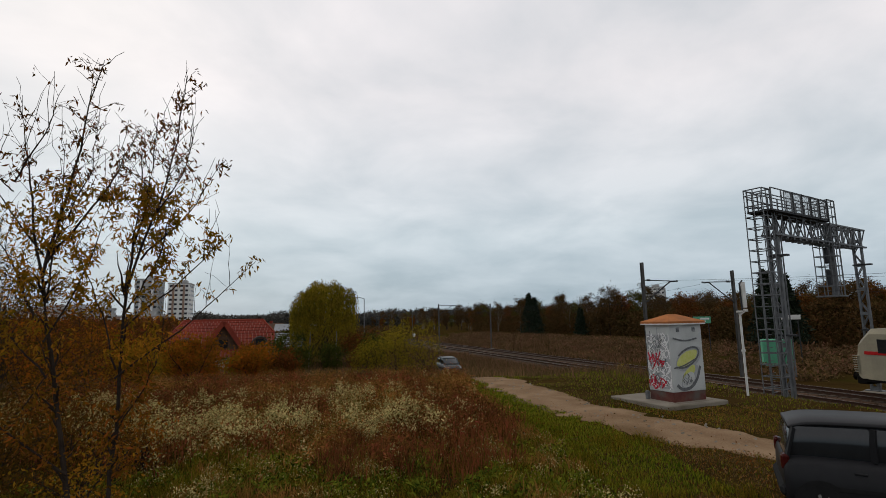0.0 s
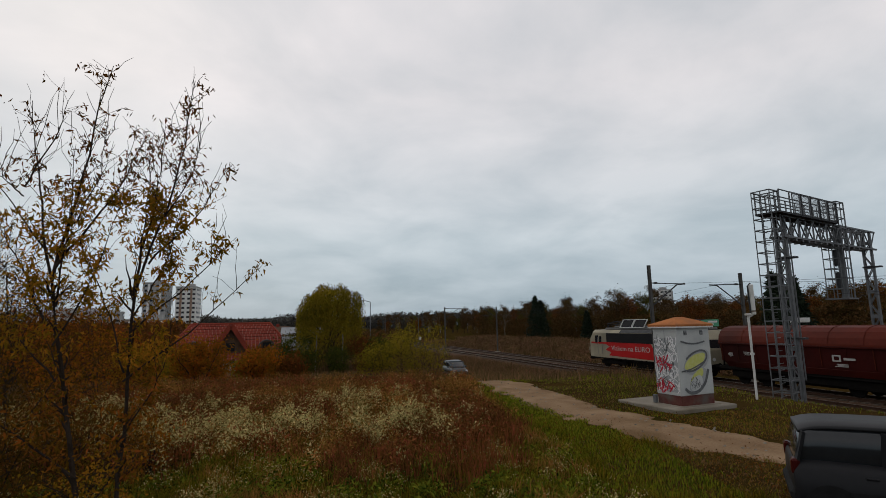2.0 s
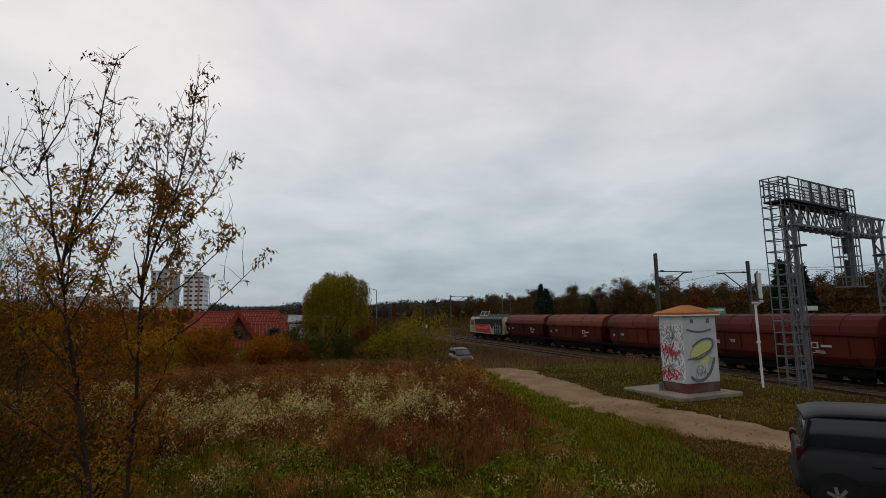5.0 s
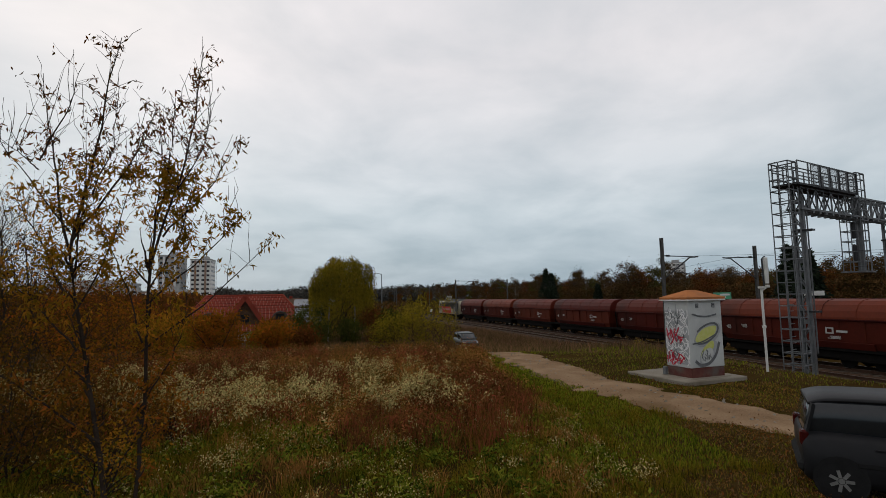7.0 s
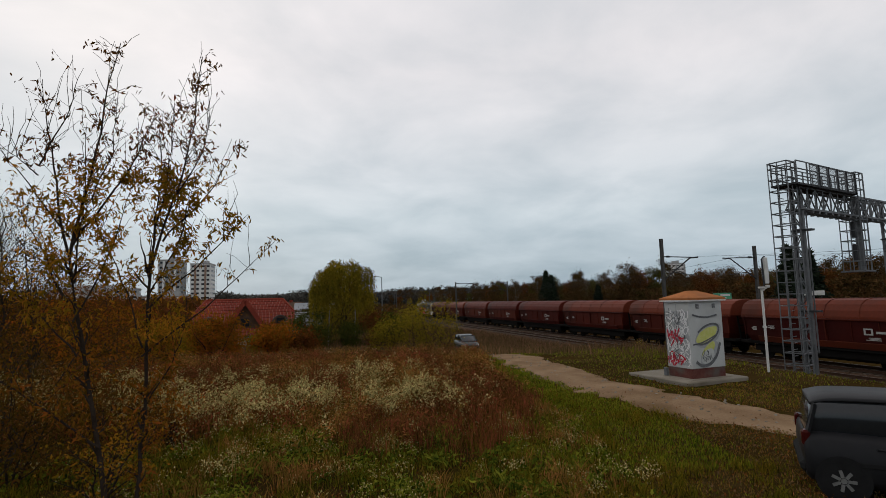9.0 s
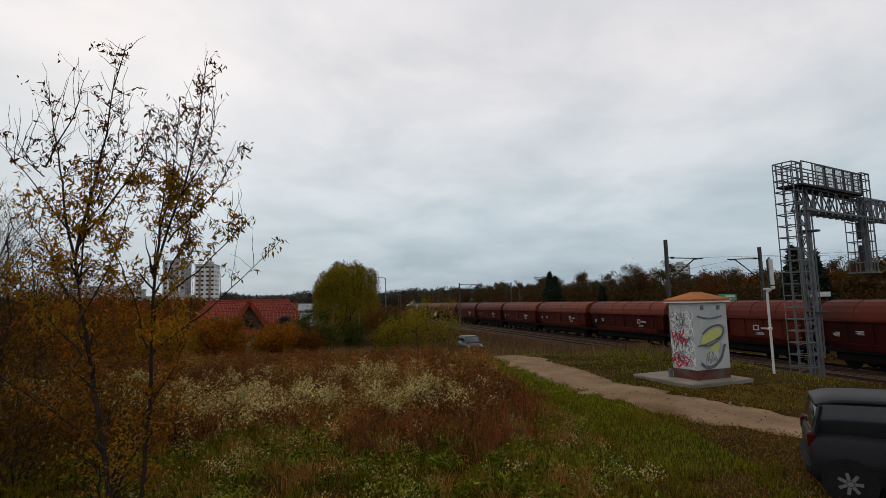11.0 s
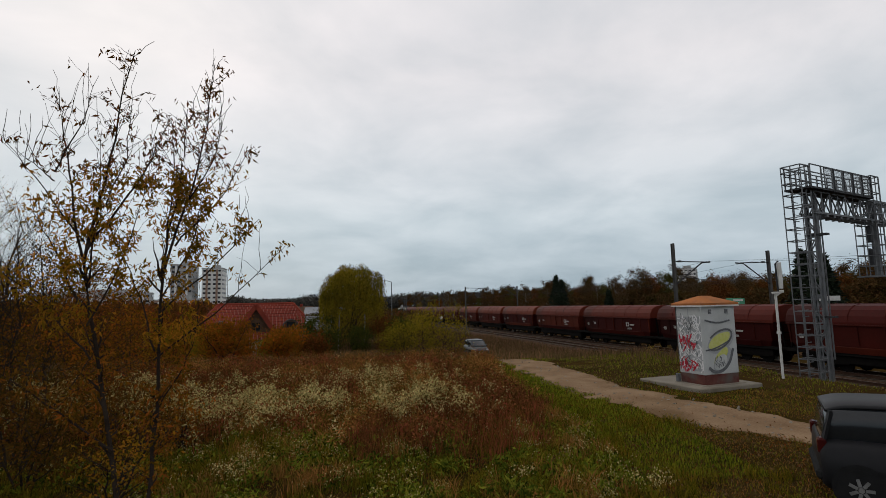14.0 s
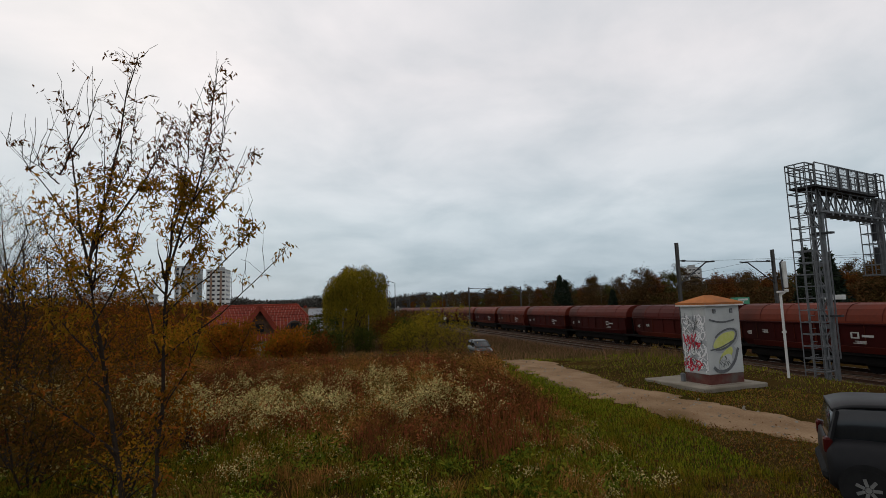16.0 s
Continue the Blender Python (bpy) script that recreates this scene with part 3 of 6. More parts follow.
    tx.matrix_basis = Matrix.Translation((-(hw + 0.032), 3.95, 1.72)) @ pose(0, 0, 0, 90, 0, -90) @ Matrix.Diagonal((k, 1.0, 1.0, 1))
    tx["label"] = "white slogan lettering"
    tx["kind"] = "stuff"
    # cab fronts
    for sy in (-1, 1):
        for x in (-0.62, 0.62):
            part("windscreen", Geo().box((x, sy * (L / 2 - 0.115), 2.62), (1.0, 0.05, 0.62), pose(0, 0, 0, sy * 14, 0, 0), bevel=0.01), GLASS, w)
            part("head_lamp", Geo().tube([(x * 1.5, sy * (L / 2 - 0.02), 1.5), (x * 1.5, sy * (L / 2 + 0.03), 1.5)], 0.13, 0.13, 14), CLEAR, w)
            part("buffer", Geo().tube([(x * 1.4, sy * (L / 2 - 0.1), 1.05), (x * 1.4, sy * (L / 2 + 0.42), 1.05), (x * 1.4, sy * (L / 2 + 0.425), 1.05)], 0.11, 0.22, 12), UNDER, w)
        part("buffer_beam", Geo().box((0, sy * (L / 2 - 0.15), 0.9), (2.6, 0.5, 0.4), bevel=0.04), UNDER, w)
        g = Geo()
        for z in np.arange(1.35, 2.2, 0.12):
            g.box((-1.33, sy * (L / 2 - 0.06), z), (0.14, 0.35, 0.035))
        part("corner_steps", g, L_CREAM, w)
        bogie = part("bogie", Geo().box((-1.12, sy * 4.15, 0.55), (0.16, 4.0, 0.34), bevel=0.05).box((1.12, sy * 4.15, 0.55), (0.16, 4.0, 0.34), bevel=0.05).box((0, sy * 4.15, 0.7), (2.2, 1.2, 0.3)), UNDER, w)
        for y in (-1.6, 1.6):
            for x in (-0.75, 0.75):
                part("wheel", Geo().tube([(x - 0.07, sy * 4.15 + y, 0.625), (x + 0.07, sy * 4.15 + y, 0.625)], 0.625, 0.625, 22), UNDER, bogie)
            part("axle", Geo().tube([(-0.68, sy * 4.15 + y, 0.625), (0.68, sy * 4.15 + y, 0.625)], 0.1, 0.1, 8), UNDER, bogie)
    part("transformer_tank", Geo().box((0, 0, 0.62), (2.3, 2.6, 0.7), bevel=0.06), UNDER, w)
    # roof gear
    part("roof_hood", Geo().box((0, -0.5, H + 0.09), (1.9, 12.2, 0.2), bevel=0.06), L_GREY, w)
    for y in (-5.2, -3.0, 0.6, 3.4):
        part("roof_cover", Geo().box((-0.3, y, H + 0.27), (1.3, 1.3, 0.18), bevel=0.05), L_GREY, w)
    for y in (-1.5, 1.9, 5.0):
        g = Geo()
        for z in (0.2, 0.28, 0.36):
            g.tube([(0.3, y, H + z), (0.3, y, H + z + 0.03)], 0.11, 0.11, 10)
        g.tube([(0.3, y, H + 0.1), (0.3, y, H + 0.48)], 0.05, 0.05, 8)
        part("insulator", g, L_CREAM, w)
    # white framed pair of roof screens
    g = Geo()
    a, b, z0, z1 = 3.0, -0.4, H + 0.22, H + 0.92
    corner = lambda u, v: Vector((-1.05 + 0.18 * v, a + (b - a) * u - 0.35 * v, z0 + (z1 - z0) * v))
    for p, q in (((0, 0), (1, 0)), ((0, 1), (1, 1)), ((0, 0), (0, 1)), ((0.48, 0), (0.48, 1)), ((0.53, 0), (0.53, 1)), ((1, 0), (1, 1))):
        g.bar(corner(*p), corner(*q), 0.10, 0.06)
    fr = part("roof_screen_frame", g, WHITEP, w, "white framed roof screens")
    for u0, u1 in ((0.03, 0.47), (0.54, 0.98)):
        g = Geo()
        P = [corner(u0, 0.05), corner(u1, 0.05), corner(u1, 0.95), corner(u0, 0.95)]
        g.add(P + [p + Vector((0.03, 0, 0)) for p in P], [(0, 1, 2, 3), (7, 6, 5, 4), (0, 1, 5, 4), (1, 2, 6, 5), (2, 3, 7, 6), (3, 0, 4, 7)])
        part("dark_panel", g, L_BLACK, fr)
    # folded current collectors
    for y in (4.8, -4.8):
        g = Geo()
        for x in (-0.55, 0.55):
            g.tube([(x, y - 0.9, H + 0.5), (x, y + 0.9, H + 0.62), (x * 0.7, y - 0.6, H + 0.75)], 0.03)
        g.tube([(-0.9, y - 0.6, H + 0.8), (0.9, y - 0.6, H + 0.8)], 0.035)
        g.bar((-0.55, y - 0.9, H + 0.45), (0.55, y - 0.9, H + 0.45), 0.06).bar((-0.55, y + 0.9, H + 0.45), (0.55, y + 0.9, H + 0.45), 0.06)
        for x in (-0.5, 0.5):
            for d in (-0.9, 0.9):
                g.tube([(x, y + d, H + 0.15), (x, y + d, H + 0.45)], 0.06, 0.06, 8)
        part("pantograph", g, DARKSTEEL, w, "folded current collector")
    return w


PITCH = 12.7      # from wagon to wagon
WAGONS = 17
# where the first wagon's front stands along the railway: the train slows down
ROLL = [(0.0, 11.1), (2.0, 37.6), (4.2, 67.16), (6.5, 96.06), (8.0, 114.36), (9.6, 131.9),
        (11.0, 145.8), (12.5, 160.0), (14.0, 174.0), (15.0, 182.7), (16.0, 191.0)]


def rolling(ahead):
    """The rows of a vehicle whose middle runs that far ahead of the first wagon's front."""
    rows = []
    for t, s in ROLL:
        p = track(s + ahead, 0)
        rows.append((t, pose(p.x, p.y, p.z, 0, 0, BEAR)))
    return rows


TRAIN = []
LEAD = 8.95
loco = build_loco(rolling(LEAD)[0][1])
TRAIN.append((loco, LEAD))
first = build_wagon(rolling(-5.875)[0][1])
for k in range(WAGONS):
    ahead = -5.875 - PITCH * k
    TRAIN.append((first if k == 0 else copy_thing(first, rolling(ahead)[0][1]), ahead))


def motions():
    for ob, ahead in TRAIN:
        walk(ob, rolling(ahead))


# ---------------------------------------------------------------- signal gantry
def lattice(g, a, b, side, up, w, d, step, leg=0.09, thin=0.045):
    """A four-legged lattice member from a to b; side and up span its section."""
    a, b, side, up = Vector(a), Vector(b), Vector(side), Vector(up)
    ln = (b - a).length
    dr = (b - a) / ln
    cs = [(-1, -1), (1, -1), (1, 1), (-1, 1)]
    at = lambda t, c: a + dr * t + side * (c[0] * w / 2) + up * (c[1] * d / 2)
    for c in cs:
        g.bar(at(0, c), at(ln, c), leg)
    n = max(2, int(round(ln / step)))
    for i in range(n):
        t0, t1 = ln * i / n, ln * (i + 1) / n
        for k in range(4):
            c, e = cs[k], cs[(k + 1) % 4]
            if i % 2:
                c, e = e, c
            g.bar(at(t0, c), at(t1, e), thin)
            if i:
                g.bar(at(t0, cs[k]), at(t0, cs[(k + 1) % 4]), thin)
    return g


def build_gantry():
    A, B = Vector((18.05, 24.2, 0)), Vector((27.15, 29.3, 0))
    za, zb = height(A.x, A.y), height(B.x, B.y)
    dr = (B - A).normalized()
    sd = Vector((-dr.y, dr.x, 0))
    top, bot = 8.2, 7.15
    up = Vector((0, 0, 1))
    w = thing("signal_gantry", Matrix.Translation((A.x, A.y, za)), "grey galvanised lattice signal gantry across the railway", "signal gantry")
    O = Vector((A.x, A.y, za))
    for P, z in ((A, za), (B, zb)):
        turn = pose(0, 0, 0, 0, 0, math.degrees(math.atan2(sd.y, sd.x)))
        col = part("column", Geo().box(P - O + up * (z + 0.42), (0.95, 0.6, 0.05), turn), STEEL, w)
        # two channel legs, batten plates and zigzag bracing between them
        for e in (-0.23, 0.23):
            g = Geo().box(P - O + sd * e + up * ((z + top) / 2), (0.03, 0.22, top - z), turn)
            for q in (-0.10, 0.10):
                g.box(P - O + sd * (e * 0.84) + dr * q + up * ((z + top) / 2), (0.085, 0.025, top - z), turn)
            part("leg", g, STEEL, col)
        steps = [z + 0.55 + (top - 1.2 - z) * i / 6 for i in range(7)]
        for zz in steps:
            for q in (-0.12, 0.12):
                part("batten_plate", Geo().box(P - O + dr * q + up * zz, (0.49, 0.015, 0.20), turn), STEEL, col)
        for z0, z1 in zip(steps, steps[1:]):
            zm = (z0 + z1) / 2
            g = Geo()
            for q in (-0.105, 0.105):
                g.bar(P - O - sd * 0.20 + dr * q + up * z0, P - O + sd * 0.20 + dr * q + up * zm, 0.045)
                g.bar(P - O + sd * 0.20 + dr * q + up * zm, P - O - sd * 0.20 + dr * q + up * z1, 0.045)
            part("brace", g, STEEL, col)
        for zz in (2.2, 6.1):
            part("clamp_collar", Geo().box(P - O - sd * 0.15 + up * zz, (0.9, 0.32, 0.09), turn), DARKSTEEL, col)
        part("footing", Geo().box(P - O + up * (z + 0.1), (1.4, 1.1, 0.6), pose(0, 0, 0, 0, 0, math.degrees(math.atan2(dr.y, dr.x))), bevel=0.04), CONC, w)
    lift = lambda p, z: p - O + up * z
    part("beam", lattice(Geo(), lift(A - dr * 0.4, (top + bot) / 2), lift(B + dr * 0.4, (top + bot) / 2), sd, up, 0.62, top - bot, 0.8, 0.10, 0.05), STEEL, w)
    rz = pose(0, 0, 0, 0, 0, math.degrees(math.atan2(dr.y, dr.x)))
    # walkway and its railings, from the ladder to the signal cage
    reach = 5.3
    mid = A + dr * (reach / 2 - 0.5)
    part("walkway", Geo().box(lift(mid, top + 0.08), (reach + 1.2, 1.15, 0.09), rz), DARKSTEEL, w)
    for s in (-0.56, 0.56):
        g = Geo()
        a, b = A - dr * 1.0 + sd * s, A + dr * reach + sd * s
        for z in (top + 0.45, top + 0.8, top + 1.18):
            g.bar(lift(a, z), lift(b, z), 0.045)
        for i in range(7):
            p = a + (b - a) * (i / 6)
            g.bar(lift(p, top + 0.1), lift(p, top + 1.18), 0.05)
        part("railing", g, STEEL, w)
    # railing panels of thin wire mesh in light frames, beside dark flat posts
    for i in range(5):
        a, b = A + dr * (0.30 + 1.0 * i) - sd * 0.57, A + dr * (1.08 + 1.0 * i) - sd * 0.57
        g = Geo()
        for z in (top + 0.14, top + 1.12):
            g.bar(lift(a, z), lift(b, z), 0.035)
        for p in (a, b):
            g.bar(lift(p, top + 0.14), lift(p, top + 1.12), 0.035)
        pan = part("mesh_panel", g, STEEL, w, "framed wire mesh panel")
        g = Geo()
        for k in range(1, 12):
            p = a + (b - a) * (k / 12)
            g.bar(lift(p, top + 0.14), lift(p, top + 1.12), 0.007)
        for k in range(1, 14):
            z = top + 0.14 + 0.98 * k / 14
            g.bar(lift(a, z), lift(b, z), 0.007)
        tagged(part("wire_mesh", g, STEEL, pan), kind="stuff")
        part("flat_post", Geo().bar(lift(b + dr * 0.11, top), lift(b + dr * 0.11, top + 1.18), 0.10, 0.04), DARKSTEEL, w)
    for i in range(12):
        p = A + dr * (0.8 + 0.68 * i)
        part("beam_hanger", Geo().box(lift(p, bot - 0.09), (0.16, 0.7, 0.14), rz), STEEL, w)

    def cage(c, z0, z1, sx, sy, name, rungs=0.3):
        top_ = part(name, Geo().bar(lift(c + dr * (sx / 2) - sd * sy / 2, z0), lift(c + dr * (sx / 2) - sd * sy / 2, z1), 0.05), STEEL, w, "caged ladder")
        g = Geo()
        ring = [(-1, -1), (1, -1), (1, 1), (-1, 1), (-1, 0), (0, -1), (1, 0)]
        at = lambda q, z: lift(c + dr * (q[0] * sx / 2) + sd * (q[1] * sy / 2), z)
        for q in ring:
            part("cage_upright", Geo().bar(at(q, z0), at(q, z1), 0.035), STEEL, top_)
        z = z0
        while z <= z1 + 0.01:
            g = Geo()
            for k in range(4):
                g.bar(at(ring[k], z), at(ring[(k + 1) % 4], z), 0.045)
            part("cage_hoop", g, STEEL, top_)
            z += 0.55
        g = Geo()
        for k in range(4):
            g.bar(at(ring[k], z1), at(ring[(k + 1) % 4], z1), 0.05)
        part("cage_hoop", g, STEEL, top_)
        z = z0
        while z <= z1 - 0.2:
            part("rung", Geo().bar(lift(c + dr * 0.22 + sd * 0.1, z), lift(c - dr * 0.22 + sd * 0.1, z), 0.03), STEEL, top_)
            z += rungs
    cage(A - dr * 0.98 + sd * 0.1, za + 0.4, top + 1.18, 0.78, 0.85, "access_ladder")
    cage(A + dr * 5.6 - sd * 0.15, 4.15, top + 1.25, 0.85, 0.95, "signal_basket")
    part("basket_floor", Geo().box(lift(A + dr * 5.65 - sd * 0.15, 4.15), (1.25, 1.1, 0.08), rz), STEEL, w)
    for z in (4.75, 6.0):
        head = part("signal_head", Geo().box(lift(A + dr * 5.4 - sd * 0.2, z + 0.4), (0.30, 0.22, 0.9), rz, bevel=0.05), DARKSTEEL, w, "dark signal head seen from behind")
    part("basket_plate", Geo().box(lift(A + dr * 6.2 - sd * 0.15, 6.2), (0.05, 0.36, 4.2), rz), STEEL, w)
    g = Geo()
    a = A - sd * 0.2 + dr * 0.36
    g.tube([lift(a, 0.2), lift(a, 7.2), lift(a + dr * 0.4, 7.9), lift(a + dr * 1.5, 8.1), lift(a + dr * 4.6, 7.9)], 0.035, 0.035, 8)
    part("cable_conduit", g, STEEL, w)


build_gantry()


# ---------------------------------------------------------------- overhead line
def build_mast(s, o, ztop, material=MASTC):
    p = track(s, o)
    z0 = height(p.x, p.y)
    w = thing("catenary_mast", Matrix.Translation((p.x, p.y, z0)) @ pose(0, 0, 0, 0, 0, BEAR), "weathered steel overhead-line mast with bracket arm", "catenary mast", "overhead line masts")
    H = ztop - z0
    q = 1 if o < 0 else -1
    g = Geo()
    for y in (-0.09, 0.09):
        g.bar((0, y, 0), (0, y, H), 0.16, 0.04)
    g.bar((0, 0, 0), (0, 0, H), 0.05, 0.2)
    part("mast", g, material, w)
    part("footing", Geo().box((0, 0, 0.1), (0.7, 0.7, 0.5), bevel=0.03), CONC, w)
    arm = Geo()
    zc = RAIL_Z + 5.5 - z0
    arm.tube([(0, 0, zc + 1.55), (q * 2.6, 0, zc + 1.5)], 0.035)
    arm.tube([(0, 0, zc - 0.1), (q * 2.3, 0, zc + 1.45), (q * 3.0, 0, zc + 1.5)], 0.05)
    arm.tube([(q * 0.9, 0, zc + 0.45), (q * 2.5, 0, zc + 0.25)], 0.025)
    part("bracket_arm", arm, DARKSTEEL, w)
    for x in (0.35,):
        g = Geo()
        for k in range(4):
            g.tube([(q * (x + 0.07 * k), 0, zc + 1.55), (q * (x + 0.07 * k + 0.03), 0, zc + 1.55)], 0.075, 0.075, 8)
        part("insulator", g, DARKSTEEL, w)
    return w


for s_, o_, z_ in ((37.8, -6.75, 7.05), (38.6, 2.2, 6.67), (88, -6.7, 6.0), (88, 2.4, 6.0), (143, -6.7, 5.9), (143, 2.4, 5.9), (198, -6.7, 5.9), (198, 2.4, 5.9), (-22, -6.7, 7.0), (-22, 2.4, 6.7)):
    build_mast(s_, o_, z_)


def build_wires():
    for o in (0.0, -4.0):
        w = thing("overhead_wire", Matrix.Identity(4), "thin dark contact wire with its carrier cable", "overhead wire", "overhead wires")
        S = [-22, 37.8, 88, 143, 198, 300]
        part("contact_wire", Geo().tube([track(s, o, RAIL_Z + 5.6) for s in S], 0.009, n=4), DARKSTEEL, w)
        pts = []
        for a, b in zip(S, S[1:]):
            for k in range(8):
                t = k / 8
                pts.append(track(a + (b - a) * t, o, RAIL_Z + 7.05 - 1.1 * 4 * t * (1 - t)))
        part("carrier_cable", Geo().tube(pts, 0.010, n=4), DARKSTEEL, w)
        g = Geo()
        for i in range(4, len(pts)):
            if i % 8:
                g.tube([pts[i], Vector((pts[i].x, pts[i].y, RAIL_Z + 5.6))], 0.006, n=4)
        part("dropper", g, DARKSTEEL, w)


build_wires()


def build_trackside_signal(s, o):
    p = track(s, o)
    z0 = height(p.x, p.y)
    w = thing("track_signal", Matrix.Translation((p.x, p.y, z0)), "short dark trackside post with a round white disc", "railway signal")
    part("post", Geo().tube([(0, 0, 0), (0, 0, 2.6)], 0.16, 0.16, 8), DARKSTEEL, w)
    part("disc", Geo().tube([(0, -0.2, 2.3), (0, -0.26, 2.3)], 0.33, 0.33, 14), WHITEP, w)


build_trackside_signal(108, -1.9 - 4)


# ---------------------------------------------------------------- cabinet on its slab
def ribbon(g, pts, w, x, nrm):
    """A flat stroke of width w along pts (u, z) on a face; x: map from (u, z) to space; nrm: the face's normal."""
    P = spline([(p[0], p[1]) for p in pts], 5)
    vs = []
    for i, p in enumerate(P):
        d = (P[min(i + 1, len(P) - 1)] - P[max(i - 1, 0)])
        d = d.normalized() if d.length > 1e-6 else Vector((1, 0))
        s = Vector((-d.y, d.x)) * (w / 2)
        vs += [x(p.x + s.x, p.y + s.y), x(p.x - s.x, p.y - s.y)]
    n = len(vs)
    vs = [Vector(v) for v in vs] + [Vector(v) + Vector(nrm) * 0.004 for v in vs]
    fs = []
    for i in range(0, n - 2, 2):
        fs += [(n + i, n + i + 1, n + i + 3, n + i + 2), (i, i + 2, i + 3, i + 1), (i, i + 1, n + i + 1, n + i), (i, n + i, n + i + 2, i + 2), (i + 1, i + 3, n + i + 3, n + i + 1)]
    g.add(vs, fs)


def build_cabinet():
    RZ = 20
    c = Vector((9.32, 18.35, 0))
    WX, WY, H = 1.64, 1.14, 2.86      # along the face beside the railway, the other face, height over the slab
    z0 = 0.12
    slab = Geo().box((8.84 + 0.94 * 1.45 - 0.342 * 1.5 - c.x, 17.72 + 0.342 * 1.45 + 0.94 * 1.5 - c.y, 0.02), (2.9, 3.0, 0.2), pose(0, 0, 0, 0, 0, RZ), bevel=0.03)
    ob = part("concrete_slab", slab, CONC, m=Matrix.Translation((c.x, c.y, 0)))
    tagged(ob, "weathered pale concrete slab under the cabinet", "concrete slab")
    w = thing("equipment_cabinet", Matrix.Translation((c.x, c.y, z0)) @ pose(0, 0, 0, 0, 0, RZ), "white graffitied railway equipment cabinet with rusty roof on slab", "equipment cabinet")
    part("plinth", Geo().box((WX / 2, WY / 2, 0.17), (WX - 0.02, WY - 0.02, 0.42), bevel=0.02), PLINTH, w, "dark red plinth")
    part("plinth_kerb", Geo().box((WX / 2, WY / 2, -0.02), (WX + 0.30, WY + 0.30, 0.08), bevel=0.02), CONC, w)
    part("body", Geo().box((WX / 2, WY / 2, (0.36 + H) / 2), (WX, WY, H - 0.36), bevel=0.02), BOXWALL, w)
    # hipped sheet roof
    g = Geo()
    e, zt = 0.11, H + 0.32
    g.loft([[(-e, -e, H - 0.03), (WX + e, -e, H - 0.03), (WX + e, WY + e, H - 0.03), (-e, WY + e, H - 0.03)],
            [(-e, -e, H + 0.05), (WX + e, -e, H + 0.05), (WX + e, WY + e, H + 0.05), (-e, WY + e, H + 0.05)],
            [(WX * 0.36, WY * 0.5, zt), (WX * 0.64, WY * 0.5, zt), (WX * 0.64, WY * 0.52, zt), (WX * 0.36, WY * 0.52, zt)]])
    part("roof", g, ROOFB, w, "rust-brown hipped sheet roof")
    part("eaves_trim", Geo().box((WX / 2, -e + 0.01, H - 0.05), (WX + 2 * e, 0.03, 0.05)).box((-e + 0.01, WY / 2, H - 0.05), (0.03, WY + 2 * e, 0.05)), WHITEP, w)
    for u in (0.42, 1.22):
        v = part("vent", Geo().box((u, -0.012, H - 0.26), (0.14, 0.03, 0.16), bevel=0.008), G_GREY, w, "small dark vent")
        for k in range(3):
            part("louvre", Geo().box((u, -0.034, H - 0.31 + 0.05 * k), (0.13, 0.02, 0.012)), G_PALE, v)
    part("corner_seam", Geo().box((0.0, 0.0, (0.36 + H) / 2), (0.05, 0.05, H - 0.40), bevel=0.012), BOXWALL, w)
    part("door_seam", Geo().box((-0.004, WY * 0.5, 1.6), (0.012, 0.015, 2.2)), G_PALE, w)
    part("door_handle", Geo().box((-0.02, WY * 0.22, 1.5), (0.03, 0.05, 0.14), bevel=0.008), G_GREY, w)
    part("lock_box", Geo().box((-0.08, WY + 0.02, 0.17), (0.14, 0.14, 0.30), bevel=0.02), G_GREY, w)
    part("sprayed_ground", Geo().box((-0.001, WY / 2, 1.45), (0.004, WY * 0.93, 1.95)), G_PALE, w, "grey sprayed ground")
    # sprayed writing, tangled past reading: face x = 0 (u runs along y)
    fx = lambda u, z: (-0.004, u, z)
    nx = (-1, 0, 0)
    rnd = random.Random(12)
    g = Geo()
    for row, (zc, hh) in enumerate(((2.22, 0.36), (1.72, 0.42), (1.15, 0.40), (0.68, 0.30))):
        for i in range(15):
            u = 0.10 + (WY - 0.20) * (i + rnd.uniform(-0.3, 0.3)) / 14
            pts, a = [], rnd.uniform(0, 6.28)
            for k in range(5):
                a += rnd.uniform(0.6, 1.9) * rnd.choice((-1, 1, 1))
                pts.append((min(max(u + 0.14 * math.cos(a), 0.05), WY - 0.05), zc + hh * (0.5 - k / 4) + 0.10 * math.sin(a)))
            g = Geo()
            ribbon(g, pts, rnd.uniform(0.022, 0.04), fx, nx)
            part("sprayed_stroke", g, G_WHITE, w, "white sprayed stroke")
    fx2 = lambda u, z: (-0.0105, u, z)
    g = Geo()
    for i in range(40):
        u, z = rnd.uniform(0.40, WY - 0.08), rnd.choice((rnd.uniform(0.5, 0.95), rnd.uniform(1.25, 1.65)))
        pts = [(u, z), (u + rnd.uniform(-0.12, 0.12), z + rnd.uniform(-0.16, 0.16)), (u + rnd.uniform(-0.2, 0.15), z + rnd.uniform(-0.2, 0.2))]
        pts = [(min(max(p[0], 0.05), WY - 0.05), p[1]) for p in pts]
        g = Geo()
        ribbon(g, pts, rnd.uniform(0.03, 0.055), fx2, nx)
        part("sprayed_stroke", g, G_RED, w, "red sprayed stroke")
    g = Geo()
    fx3 = lambda u, z: (-0.0165, u, z)
